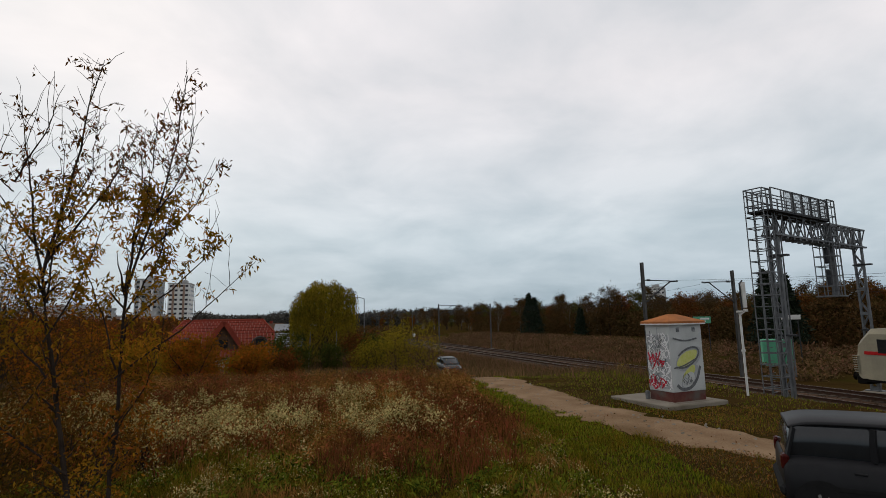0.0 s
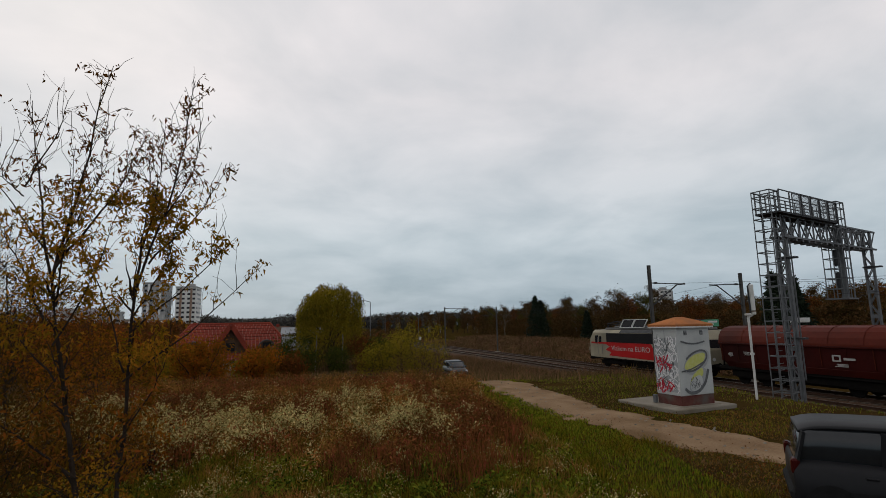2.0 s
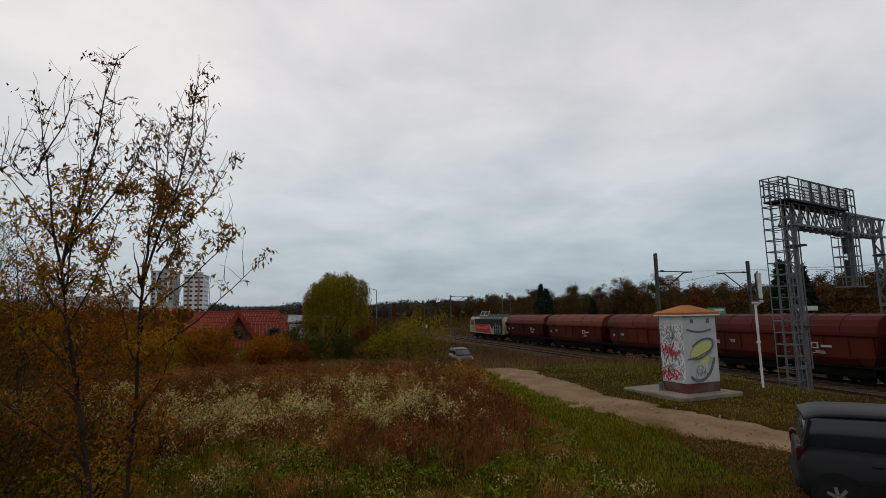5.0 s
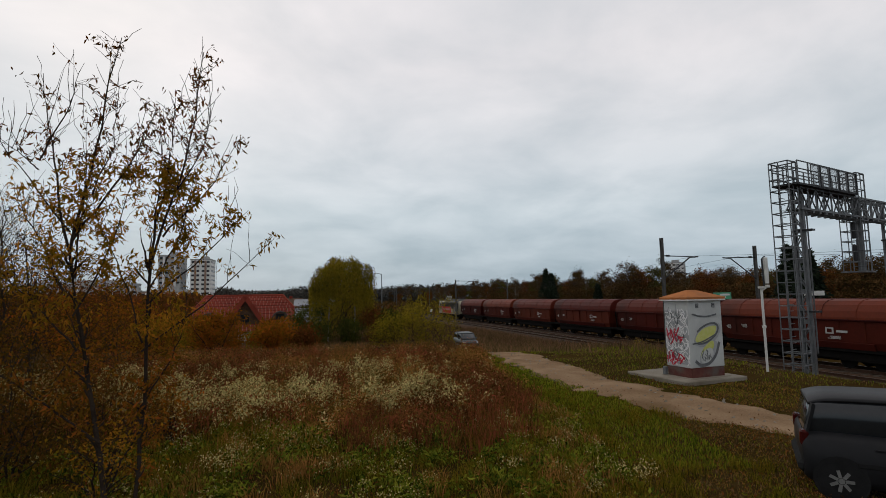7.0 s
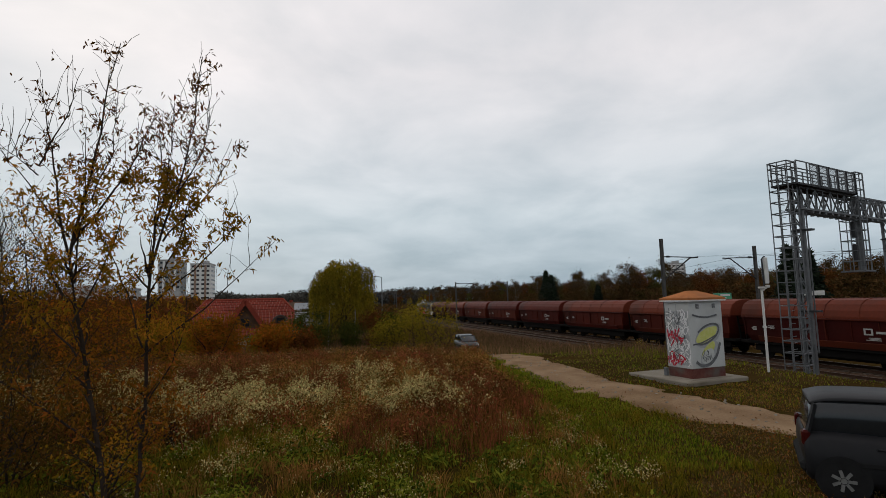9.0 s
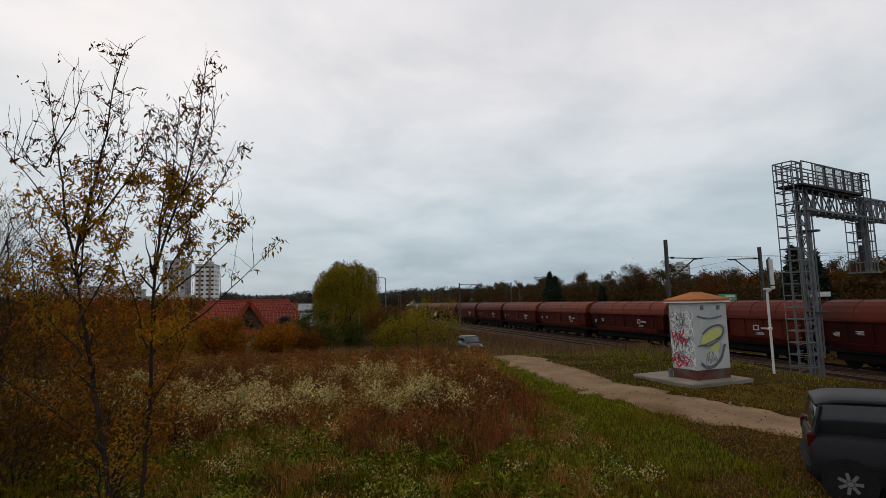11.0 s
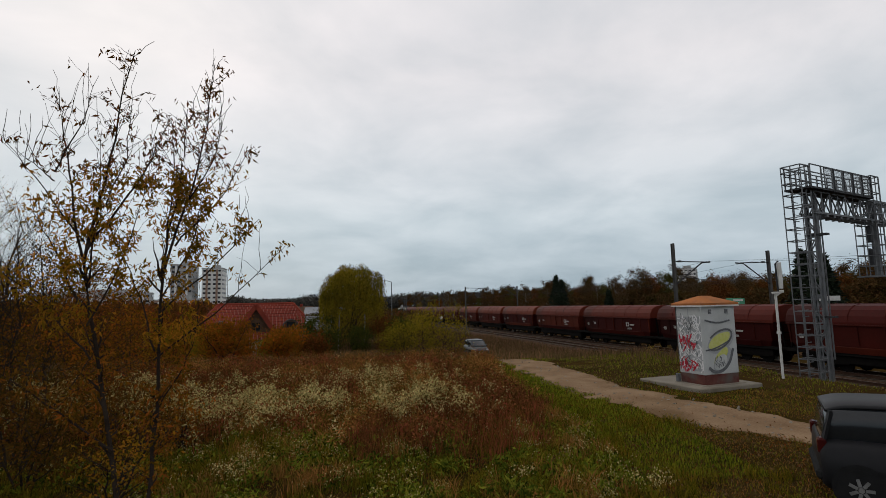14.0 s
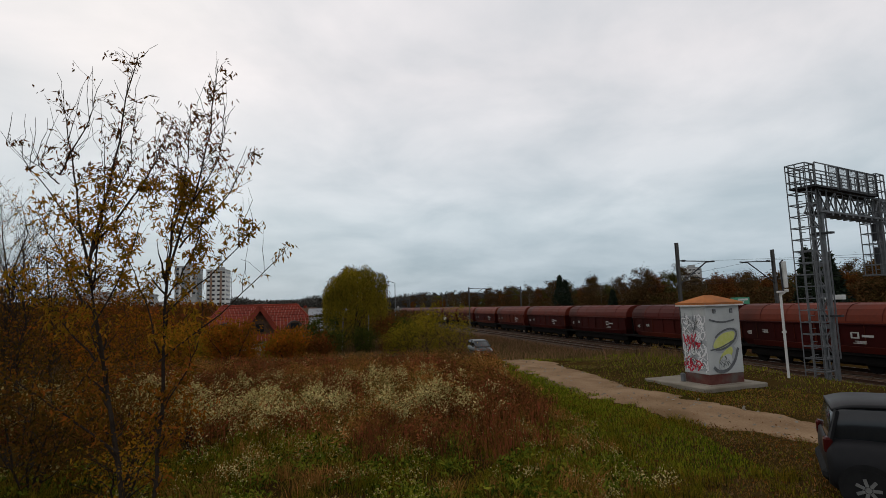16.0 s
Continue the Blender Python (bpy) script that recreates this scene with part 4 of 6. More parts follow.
    for i in range(34):
        u, z = rnd.uniform(0.08, 1.05), rnd.uniform(0.55, 2.3)
        g = Geo()
        ribbon(g, [(u, z), (u + rnd.uniform(-0.1, 0.1), z + 0.12), (u + rnd.uniform(-0.1, 0.1), z + 0.25)], 0.02, fx3, nx)
        part("sprayed_stroke", g, G_GREY, w, "dark grey sprayed stroke")
    # face y = 0: a yellow-green oval over a grey bowl shape
    def blob(cu, cz, ru, rz, tilt, depth, n=26, wob=0.08):
        g = Geo()
        vs = []
        for k in range(n):
            t = 2 * math.pi * k / n
            r = 1 + wob * noise.noise((math.cos(t) * 1.5, math.sin(t) * 1.5, cu + cz))
            x, z = ru * r * math.cos(t), rz * r * math.sin(t)
            vs.append((cu + x * math.cos(tilt) - z * math.sin(tilt), -depth, cz + x * math.sin(tilt) + z * math.cos(tilt)))
        g.add(vs + [(p[0], 0.0, p[2]) for p in vs], [tuple(range(n)), tuple(range(2 * n - 1, n - 1, -1))] + [(k, (k + 1) % n, n + (k + 1) % n, n + k) for k in range(n)])
        return g
    part("sprayed_field", blob(0.88, 1.55, 0.70, 0.36, 0.42, 0.004), G_PALE, w, "pale grey sprayed cloud")
    part("sprayed_field", blob(0.90, 0.84, 0.58, 0.32, 0.75, 0.004), G_PALE, w, "pale grey sprayed cloud")
    part("sprayed_oval", blob(0.80, 1.56, 0.56, 0.22, 0.40, 0.009), G_YELL, w, "yellow-green sprayed oval")
    part("sprayed_oval", blob(0.82, 0.98, 0.44, 0.17, 0.72, 0.009), G_YELL, w, "yellow-green sprayed oval")
    part("sprayed_oval", blob(0.78, 0.78, 0.36, 0.22, 0.6, 0.013), BOXWALL, w)
    fy = lambda u, z: (u, -0.013, z)
    ny = (0, -1, 0)
    g = Geo()
    ring = [(0.80 + 0.64 * math.cos(t) * math.cos(0.4) - 0.29 * math.sin(t) * math.sin(0.4), 1.58 + 0.64 * math.cos(t) * math.sin(0.4) + 0.29 * math.sin(t) * math.cos(0.4)) for t in np.arange(-2.6, 2.4, 0.4)]
    ribbon(g, ring, 0.07, fy, ny)
    ribbon(g, [(0.2, 0.62), (0.45, 0.46), (0.85, 0.50), (1.2, 0.78), (1.42, 1.25)], 0.11, fy, ny)
    ribbon(g, [(0.15, 2.30), (0.5, 2.22), (0.9, 2.20), (1.35, 2.27)], 0.06, fy, ny)
    ribbon(g, [(0.1, 1.22), (0.6, 1.30), (1.3, 1.55)], 0.05, fy, ny)
    part("sprayed_outline", g, G_GREY, w, "dark grey sprayed outline")
    g = Geo()
    fy2 = lambda u, z: (u, -0.019, z)
    for i in range(14):
        u, z = 0.78 + rnd.uniform(-0.24, 0.24), 0.78 + rnd.uniform(-0.14, 0.14)
        g = Geo()
        ribbon(g, [(u, z - 0.08), (u + rnd.uniform(-0.07, 0.07), z), (u + rnd.uniform(-0.05, 0.05), z + 0.09)], 0.018, fy2, ny)
        part("sprayed_stroke", g, G_GREY, w, "thin grey scribble")


build_cabinet()


def build_white_post():
    x, y = 13.17, 20.0
    z0 = height(x, y)
    w = thing("white_post", Matrix.Translation((x, y, z0)), "slim white painted steel post with camera bracket", "post")
    H = 3.35 - z0
    part("tube", Geo().tube([(0, 0, 0), (0, 0, H)], 0.046, 0.046, 12), WHITEP, w)
    part("collar", Geo().tube([(0, 0, H * 0.52), (0, 0, H * 0.52 + 0.08)], 0.078, 0.078, 12), WHITEP, w)
    part("cap", Geo().box((0.0, 0, H), (0.22, 0.16, 0.09), bevel=0.02), WHITEP, w)
    part("bracket", Geo().bar((0, 0, H - 0.12), (0.26, 0.05, H + 0.03), 0.06).box((0.26, 0.04, H + 0.05), (0.16, 0.14, 0.12), bevel=0.02), WHITEP, w)
    part("rod", Geo().tube([(0.12, 0, H), (0.1, 0, H + 1.15), (0.22, 0, H + 1.25)], 0.035, 0.03, 8), DARKSTEEL, w)
    part("panel", Geo().box((0.24, 0, H + 0.68), (0.17, 0.08, 1.05), bevel=0.02), WHITEP, w, "slender off-white panel")


build_white_post()


# ---------------------------------------------------------------- cars
def build_car(m, paint, label, estate=False):
    """A hatchback; x runs ahead, the wheels stand on z = 0."""
    w = thing("parked_car", m, label, "car")
    L, W = 3.95, 1.66
    def ring(x, hw, z0, z1, r=0.12):
        return [(x, -hw + 0.05, z0), (x, -hw, z0 + r), (x, -hw, z1 - r), (x, -hw + r * 1.2, z1), (x, hw - r * 1.2, z1), (x, hw, z1 - r), (x, hw, z0 + r), (x, hw - 0.05, z0)]
    def sleek(keys, n=5):
        rows = [ring(*a) for a in keys]
        cols_ = [spline([Vector(q[i]) for q in rows], n) for i in range(8)]
        return [[cols_[i][k] for i in range(8)] for k in range(len(cols_[0]))]
    g = Geo()
    g.loft(sleek(((-1.74, 0.70, 0.36, 0.78), (-1.70, 0.79, 0.27, 0.92), (-1.50, 0.83, 0.22, 0.97), (-0.6, 0.83, 0.20, 0.96), (0.75, 0.83, 0.20, 0.93), (1.45, 0.81, 0.22, 0.82), (1.86, 0.74, 0.26, 0.68), (1.97, 0.62, 0.34, 0.58))))
    part("body", g, paint, w, smooth=True)
    g = Geo()
    g.loft(sleek(((-1.69, 0.66, 0.88, 0.98, 0.04), (-1.56, 0.68, 0.88, 1.38, 0.06), (-1.2, 0.66, 0.88, 1.46, 0.07), (0.0, 0.66, 0.88, 1.47, 0.07), (0.35, 0.65, 0.88, 1.42, 0.07), (1.12, 0.72, 0.86, 0.94, 0.03))))
    part("cabin", g, GLASS, w, "dark window glass", smooth=True)
    g = Geo()
    g.loft(sleek(((-1.60, 0.62, 1.36, 1.42, 0.02), (-1.2, 0.64, 1.42, 1.50, 0.03), (0.0, 0.64, 1.43, 1.51, 0.03), (0.36, 0.62, 1.39, 1.45, 0.02))))
    part("roof", g, paint, w, smooth=True)
    for sy in (-1, 1):
        for x0, z0, x1, z1 in ((-1.66, 0.95, -1.54, 1.40), (-0.55, 0.95, -0.52, 1.44), (0.36, 1.42, 1.10, 0.93)):
            part("pillar", Geo().bar((x0, sy * 0.695, z0), (x1, sy * 0.665, z1), 0.09, 0.04), paint, w)
        part("door_strip", Geo().box((-0.1, sy * 0.835, 0.55), (1.9, 0.02, 0.07), bevel=0.006), RUBBER, w)
        part("mirror", Geo().box((0.72, sy * 0.86, 0.98), (0.12, 0.2, 0.14), bevel=0.03), paint, w)
        for x in (-0.55, -1.25):
            part("door_handle", Geo().box((x + 0.5, sy * 0.838, 0.80), (0.16, 0.03, 0.03), bevel=0.008), paint, w)
        part("tail_lamp", Geo().box((-1.69, sy * 0.66, 0.86), (0.12, 0.2, 0.24), bevel=0.03), REDGLASS, w)
        part("head_lamp", Geo().box((1.80, sy * 0.58, 0.62), (0.16, 0.28, 0.15), bevel=0.03), CLEAR, w)
        for x in (-1.27, 1.18):
            part("wheel_arch", Geo().tube([(x, sy * 0.70, 0.30), (x, sy * 0.836, 0.30)], 0.355, 0.355, 24), RUBBER, w)
            tyre = part("wheel", Geo().tube([(x, sy * 0.66, 0.29), (x, sy * 0.68, 0.29), (x, sy * 0.83, 0.29), (x, sy * 0.845, 0.29)], 0.29, 0.285, 26), RUBBER, w, "black tyre")
            hub = Geo().tube([(x, sy * 0.842, 0.29), (x, sy * 0.850, 0.29)], 0.165, 0.165, 22)
            part("hubcap_back", hub, RUBBER, tyre)
            g = Geo().tube([(x, sy * 0.848, 0.29), (x, sy * 0.866, 0.29)], 0.045, 0.04, 14)
            for k in range(7):
                t = 2 * math.pi * k / 7
                sp = Geo().bar((x + 0.05 * math.cos(t), sy * 0.856, 0.29 + 0.05 * math.sin(t)), (x + 0.16 * math.cos(t), sy * 0.856, 0.29 + 0.16 * math.sin(t)), 0.016, 0.045)
                part("spoke", sp, HUB, tyre)
            part("hubcap", g, HUB, tyre, "silver spoked wheel cover")
    for x in (-1.71, 1.90):
        part("bumper", Geo().box((x, 0, 0.42), (0.18, 1.5, 0.2), bevel=0.06), RUBBER if x < 0 else paint, w)
    part("number_plate", Geo().box((1.995, 0, 0.42), (0.02, 0.5, 0.11)), WHITEP, w)
    return w


_c = build_car(pose(7.77, 7.98, height(7.8, 8.0), 0, 0, -32), CARDK, "black hatchback parked on the grass by the track", True)
_c = build_car(pose(3.35, 50.3, height(3.35, 50.3), 0, 0, -78), CARSV, "silver-green hatchback parked at the end of the path")


# ---------------------------------------------------------------- buildings
def build_house():
    x, y = -22.6, 63.0
    z0 = height(x, y)
    w = thing("house", Matrix.Translation((x, y, z0)) @ pose(0, 0, 0, 0, 0, 19), "house with a red tiled half-hipped roof and dormers", "house")
    R, E, hw, hd = 3.75 - z0, -0.35 - z0, 5.6, 4.6      # ridge and eaves heights, half width and half depth
    wall = part("wall", Geo().box((0, 0, (E + 0.25) / 2), (2 * hw - 0.9, 2 * hd - 0.9, E + 0.25)), RENDERW, w)
    for xx in (-3.6, -1.2, 1.4, 3.8):
        win = part("window", Geo().box((xx, -hd + 0.43, 1.2 * E / 1.6), (1.1, 0.06, 0.9)), WHITEP, w)
        part("pane", Geo().box((xx, -hd + 0.395, 1.2 * E / 1.6), (0.95, 0.02, 0.75)), GLASS, win)
    # gable ends under the half hips
    hipz = R - 1.55
    k = (R - hipz) / (R - E)
    g = Geo()
    ridge = hw - 1.25
    V = [(-hw, -hd, E), (hw, -hd, E), (hw, -hd * k, hipz), (ridge, 0, R), (-ridge, 0, R), (-hw, -hd * k, hipz),
         (-hw, hd, E), (hw, hd, E), (hw, hd * k, hipz), (-hw, hd * k, hipz)]
    g.add(V, [(0, 1, 2, 3, 4, 5), (7, 6, 9, 4, 3, 8), (2, 8, 3), (9, 5, 4), (0, 5, 9, 6), (1, 7, 8, 2)])
    roof = part("roof", g, TILEGAP, w, "red clay tiled roof")
    # the front slope's tiles, course by course
    sl = math.atan2(R - E, hd)
    n = 13
    ln = math.hypot(R - E, hd)
    joined = Geo()
    for i in range(n):
        t = (i + 0.5) / n
        yy, zz = -hd * (1 - t), E + (R - E) * t
        half = hw if zz < hipz else hw - (hw - ridge) * (zz - hipz) / (R - hipz)
        m = int(2 * half / 0.40)
        for j in range(m):
            xx = -half + (j + 0.5) * 2 * half / m
            joined.box((xx, yy - 0.035 * math.sin(sl), zz + 0.045 * math.cos(sl) + 0.02), (0.345, ln / n * 0.90, 0.05), pose(0, 0, 0, math.degrees(sl) - 4, 0, 0), bevel=0)
    tagged(part("roof_tiles", joined, TILE, roof), kind="stuff")
    part("ridge_cap", Geo().tube([(-ridge, 0, R + 0.05), (ridge, 0, R + 0.05)], 0.14, 0.14, 8), TILE, roof)
    for sx in (-1, 1):
        part("hip_cap", Geo().tube([(sx * ridge, 0, R + 0.05), (sx * hw, -hd * k, hipz + 0.06)], 0.12, 0.12, 8), TILE, roof)
    part("gutter", Geo().tube([(-hw, -hd - 0.08, E - 0.03), (hw, -hd - 0.08, E - 0.03)], 0.08, 0.08, 8), DARKSTEEL, w)
    # middle gable with its own tiled slopes
    gw, gz0, gz1, yf = 2.0, E + 0.7, R - 0.25, -hd * 0.82
    d = part("gable_dormer", Geo().add([(-gw, yf, gz0), (gw, yf, gz0), (0, yf, gz1 - 0.25), (-gw, 0, gz0), (gw, 0, gz0), (0, 0, gz1 - 0.25)], [(0, 1, 2), (3, 5, 4), (0, 2, 5, 3), (1, 4, 5, 2), (0, 3, 4, 1)]), WOODDK, w, "dark timber gable front")
    g = Geo()
    for sx in (-1, 1):
        a = math.degrees(math.atan2(gz1 - gz0, gw))
        for i in range(6):
            t = (i + 0.5) / 6
            for j in range(9):
                g.box((sx * gw * 1.12 * (1 - t), yf - 0.2 + (j + 0.5) * 0.44, gz0 + (gz1 - gz0) * t), (0.40, 0.40, 0.06), pose(0, 0, 0, 0, sx * a, 0))
    tagged(part("gable_tiles", g, TILE, d), kind="stuff")
    for sx in (-1, 1):
        part("barge_tiles", Geo().bar((sx * (gw + 0.25), yf - 0.3, gz0 - 0.1), (0, yf - 0.3, gz1 + 0.12), 0.42, 0.5), TILE, d)
    part("gable_window", Geo().box((0, yf - 0.04, gz0 + 0.8), (0.9, 0.08, 0.9)), GLASS, d)
    # two small arched dormers
    for xx in (-3.9, 3.9):
        yf2, zb = -hd * 0.74, E + (R - E) * 0.26
        prof = [(0.85 * math.cos(t), 0.85 * math.sin(t)) for t in np.linspace(0, math.pi, 10)]
        dd = part("arched_dormer", Geo().loft([[(xx + a * s, yy, zb + 0.2 + b * s) for a, b in prof] for yy, s in ((yf2, 1.0), (yf2 + 2.4, 1.0))]), WOODDK, w, "dark arched dormer")
        part("dormer_hood", Geo().loft([[(xx + a * 1.14, yy, zb + 0.2 + b * 1.14) for a, b in prof] + [(xx + a, yy, zb + 0.2 + b) for a, b in reversed(prof)] for yy in (yf2 - 0.15, yf2 + 1.8)]), MASTC, dd, "dark grey arched hood")
        part("dormer_window", Geo().box((xx, yf2 - 0.03, zb + 0.5), (0.9, 0.06, 0.7)), GLASS, dd)


build_house()


def build_shed():
    x, y = -15.9, 67.0
    z0 = height(x, y)
    w = thing("shed", Matrix.Translation((x, y, z0)) @ pose(0, 0, 0, 0, 0, 12), "low grey shed with a ribbed sheet roof", "shed")
    part("wall", Geo().box((0, 0, 1.1), (3.0, 4, 2.2)), WOODDK, w)
    g = Geo()
    for i in range(7):
        g.box((0, -2.4 + i * 0.62, 2.3 + i * 0.24), (3.4, 0.36, 0.08), pose(0, 0, 0, 20, 0, 0))
    part("roof_boards", g, SHEDG, w)


build_shed()


def build_far_house(x, y, w_, d_, h, roof_h, rz, wallmat, roofmat, label):
    """A small gabled house with a chimney and two storeys of windows."""
    z0 = height(x, y)
    w = thing("far_house", Matrix.Translation((x, y, z0)) @ pose(0, 0, 0, 0, 0, rz), label, "house", "far houses")
    part("wall", Geo().box((0, 0, h / 2), (w_, d_, h)), wallmat, w)
    e = 0.5
    g = Geo()
    for sy in (-1, 1):
        a, b = Vector((0, sy * (d_ / 2 + e), h - 0.2)), Vector((0, 0, h + roof_h))
        n = Vector((0, sy * roof_h, d_ / 2 + e)).normalized() * 0.25
        P = [a, b, b + n, a + n]
        g.loft([[p + Vector((sx * (w_ / 2 + e), 0, 0)) for p in P] for sx in (-1, 1)])
    roof = part("roof", g, roofmat, w)
    part("gable_wall", Geo().loft([[(sx * w_ / 2, -d_ / 2, h), (sx * w_ / 2, d_ / 2, h), (sx * w_ / 2, 0, h + roof_h * 0.95)] for sx in (-0.99, 0.99)]), wallmat, w)
    part("chimney", Geo().box((w_ * 0.2, 0, h + roof_h), (0.8, 0.8, 1.8), bevel=0.05), TILE, roof)
    for f in range(max(1, int(h / 2.8))):
        for c in range(4):
            win = part("window", Geo().box(((c - 1.5) * w_ / 4.4, -d_ / 2 - 0.03, 1.6 + 2.7 * f), (1.25, 0.1, 1.35)), WHITEP, w)
            part("pane", Geo().box(((c - 1.5) * w_ / 4.4, -d_ / 2 - 0.085, 1.6 + 2.7 * f), (1.05, 0.02, 1.15)), GLASS, win)


for x_, y_, wd_, dp_, ht_, rf_, rz_, wm_, rm_, lb_ in (
        (-33.5, 150, 11, 8, 2.6, 2.2, 10, FLATG, SHEDG, "grey house with a grey roof among gardens"),
        (-49, 172, 12, 9, 2.8, 2.4, -8, RENDERW, WOODDK, "plastered house with a dark roof among gardens"),
        (-66, 160, 12, 9, 3.4, 2.6, 20, FLATG, TILE, "grey house with a red roof among gardens")):
    build_far_house(x_, y_, wd_, dp_, ht_, rf_, rz_, wm_, rm_, lb_)


def build_block(name, x, y, w_, d_, ztop, floors, cols, wallmat, stripe, rz, label, cat="apartment block"):
    z0 = height(x, y)
    h = ztop - z0
    w = thing(name, Matrix.Translation((x, y, z0)) @ pose(0, 0, 0, 0, 0, rz), label, cat, "distant blocks of flats")
    part("wall", Geo().box((0, 0, h / 2), (w_, d_, h)), wallmat, w)
    part("roof", Geo().box((0, 0, h + 0.3), (w_ + 0.6, d_ + 0.6, 0.6)).box((w_ * 0.1, 0, h + 1.5), (w_ * 0.35, d_ * 0.4, 2.2)), FLATG, w)
    win = Geo().box((0, 0, 0), (1.5, 0.2, 1.15))
    me = None
    fh = h / floors
    for f in range(floors):
        for c in range(cols):
            for face in (0, 1):
                span, dep = (w_, -d_ / 2) if face == 0 else (d_, w_ / 2)
                u = -span / 2 + (c + 0.5) * span / cols
                m = Matrix.Translation((u, dep - 0.02, (f + 0.55) * fh) if face == 0 else (dep + 0.02, u, (f + 0.55) * fh)) @ pose(0, 0, 0, 0, 0, 0 if face == 0 else 90)
                if me is None:
                    o = part("window", win, GLASS, w, m=m)
                    me = o.data
                else:
                    shared("window", me, w, m)
    for c in range(0, cols, 2):
        u = -w_ / 2 + (c + 1.0) * w_ / cols
        part("balcony_strip", Geo().box((u, -d_ / 2 - 0.5, h / 2), (1.0, 1.0, h - 1)), stripe, w)


build_block("apartment_block", -141.4, 320, 11.5, 14, 28.4, 11, 4, FLATW, FLATB, 12, "white tower block with brown balcony stripes, far off")
build_block("apartment_block", -159, 318, 12.5, 14, 31.0, 11, 4, FLATG, FLATW, 12, "pale grey tower block, far off")
build_block("apartment_block", -196, 290, 58, 12, 13.5, 5, 14, FLATG, FLATW, 25, "long low grey block of flats, far off")
build_block("apartment_block", -128, 250, 20, 12, 8.0, 3, 6, FLATB, FLATW, 15, "low brown building between trees, far off")
build_block("apartment_block", 196, 405, 15, 12, 26.8, 9, 5, FLATW, FLATG, -20, "pale block of flats beyond the woods")


def build_sign(x, y, z, wd, ht, material, label, name, frame_mat=DARKSTEEL):
    z0 = height(x, y)
    w = thing(name, Matrix.Translation((x, y, z0)) @ pose(0, 0, 0, 0, 0, -35), label, "sign")
    part("board", Geo().box((0, 0, z - z0), (wd, 0.1, ht), bevel=0.02), material, w)
    for sx in (-0.35, 0.35):
        part("post", Geo().tube([(sx * wd, 0.08, 0), (sx * wd, 0.08, z - z0)], 0.05, 0.05, 8), frame_mat, w)
    return w


_s = build_sign(34.7, 60, 2.75, 1.9, 0.8, GREENP, "green road sign on two posts beyond the railway", "road_sign")
part("sign_bar", Geo().box((0.3, -0.06, 2.9 - height(34.7, 60)), (1.0, 0.02, 0.22)).box((-0.2, -0.06, 2.6 - height(34.7, 60)), (1.2, 0.02, 0.16)), WHITEP, _s)
build_sign(34.4, 45, 2.95, 1.5, 0.42, WHITEP, "narrow white sign board beyond the railway", "name_board")


def build_kiosk():
    x, y = 33.5, 46
    z0 = height(x, y)
    w = thing("green_container", Matrix.Translation((x, y, z0)) @ pose(0, 0, 0, 0, 0, -30), "green painted steel container beyond the railway", "container")
    part("body", Geo().box((0, 0, 1.2), (2.4, 1.8, 2.4), bevel=0.04), GREENP, w)
    for k in range(9):
        part("rib", Geo().box((-1.08 + 0.27 * k, -0.92, 1.2), (0.08, 0.06, 2.2)), GREENP, w)


build_kiosk()


def build_street_lamp(x, y, ztop, rz):
    z0 = height(x, y)
    w = thing("street_lamp", Matrix.Translation((x, y, z0)) @ pose(0, 0, 0, 0, 0, rz), "tall grey street lamp far behind the willow", "street lamp")
    H = ztop - z0
    part("pole", Geo().tube([(0, 0, 0), (0, 0, H)], 0.14, 0.09, 8), STEEL, w)
    part("arm", Geo().tube([(0, 0, H), (-1.2, 0, H + 0.35), (-2.4, 0, H + 0.4)], 0.07, 0.06, 6), STEEL, w)
    part("lantern", Geo().box((-2.8, 0, H + 0.36), (1.0, 0.3, 0.16), bevel=0.04), STEEL, w)


build_street_lamp(-12.4, 130, 9.2, 10)


# ---------------------------------------------------------------- plants
def rng(seed):
    return np.random.default_rng(seed)


def leaf_quads(P, size, r, aspect=0.45, droop=0.0, jitter=0.35):
    """One folded leaf (two triangles) at each place."""
    n = len(P)
    d = r.normal(size=(n, 3))
    d[:, 2] -= droop
    d /= np.linalg.norm(d, axis=1)[:, None]
    s = np.cross(d, r.normal(size=(n, 3)))
    s /= np.linalg.norm(s, axis=1)[:, None] + 1e-9
    ln = (size * (1 + jitter * r.uniform(-1, 1, n)))[:, None]
    nrm = np.cross(d, s)
    a, b = P, P + d * ln
    m = P + d * ln * 0.45 + nrm * ln * 0.10
    V = np.stack([a, m + s * ln * aspect / 2, b, m - s * ln * aspect / 2], 1).reshape(-1, 3)
    i = np.arange(n)[:, None] * 4
    F = np.concatenate([i + [0, 1, 2], i + [0, 2, 3]], 1).reshape(-1, 3)
    return V, F


def fast_part(name, V, F, material, parent=None, label="", m=None):
    V, F = np.asarray(V, np.float32), np.asarray(F, np.int32)
    me = bpy.data.meshes.new(name)
    k = F.shape[1]
    me.vertices.add(len(V))
    me.vertices.foreach_set("co", V.ravel())
    me.loops.add(F.size)
    me.loops.foreach_set("vertex_index", F.ravel())
    me.polygons.add(len(F))
    me.polygons.foreach_set("loop_start", np.arange(0, F.size, k, dtype=np.int32))
    me.update(calc_edges=True)
    me.validate()
    me.materials.append(material)
    ob = new(name, me)
    if parent:
        ob.parent = parent
    if m is not None:
        ob.matrix_basis = m
    if label:
        ob["label"] = label
    return ob


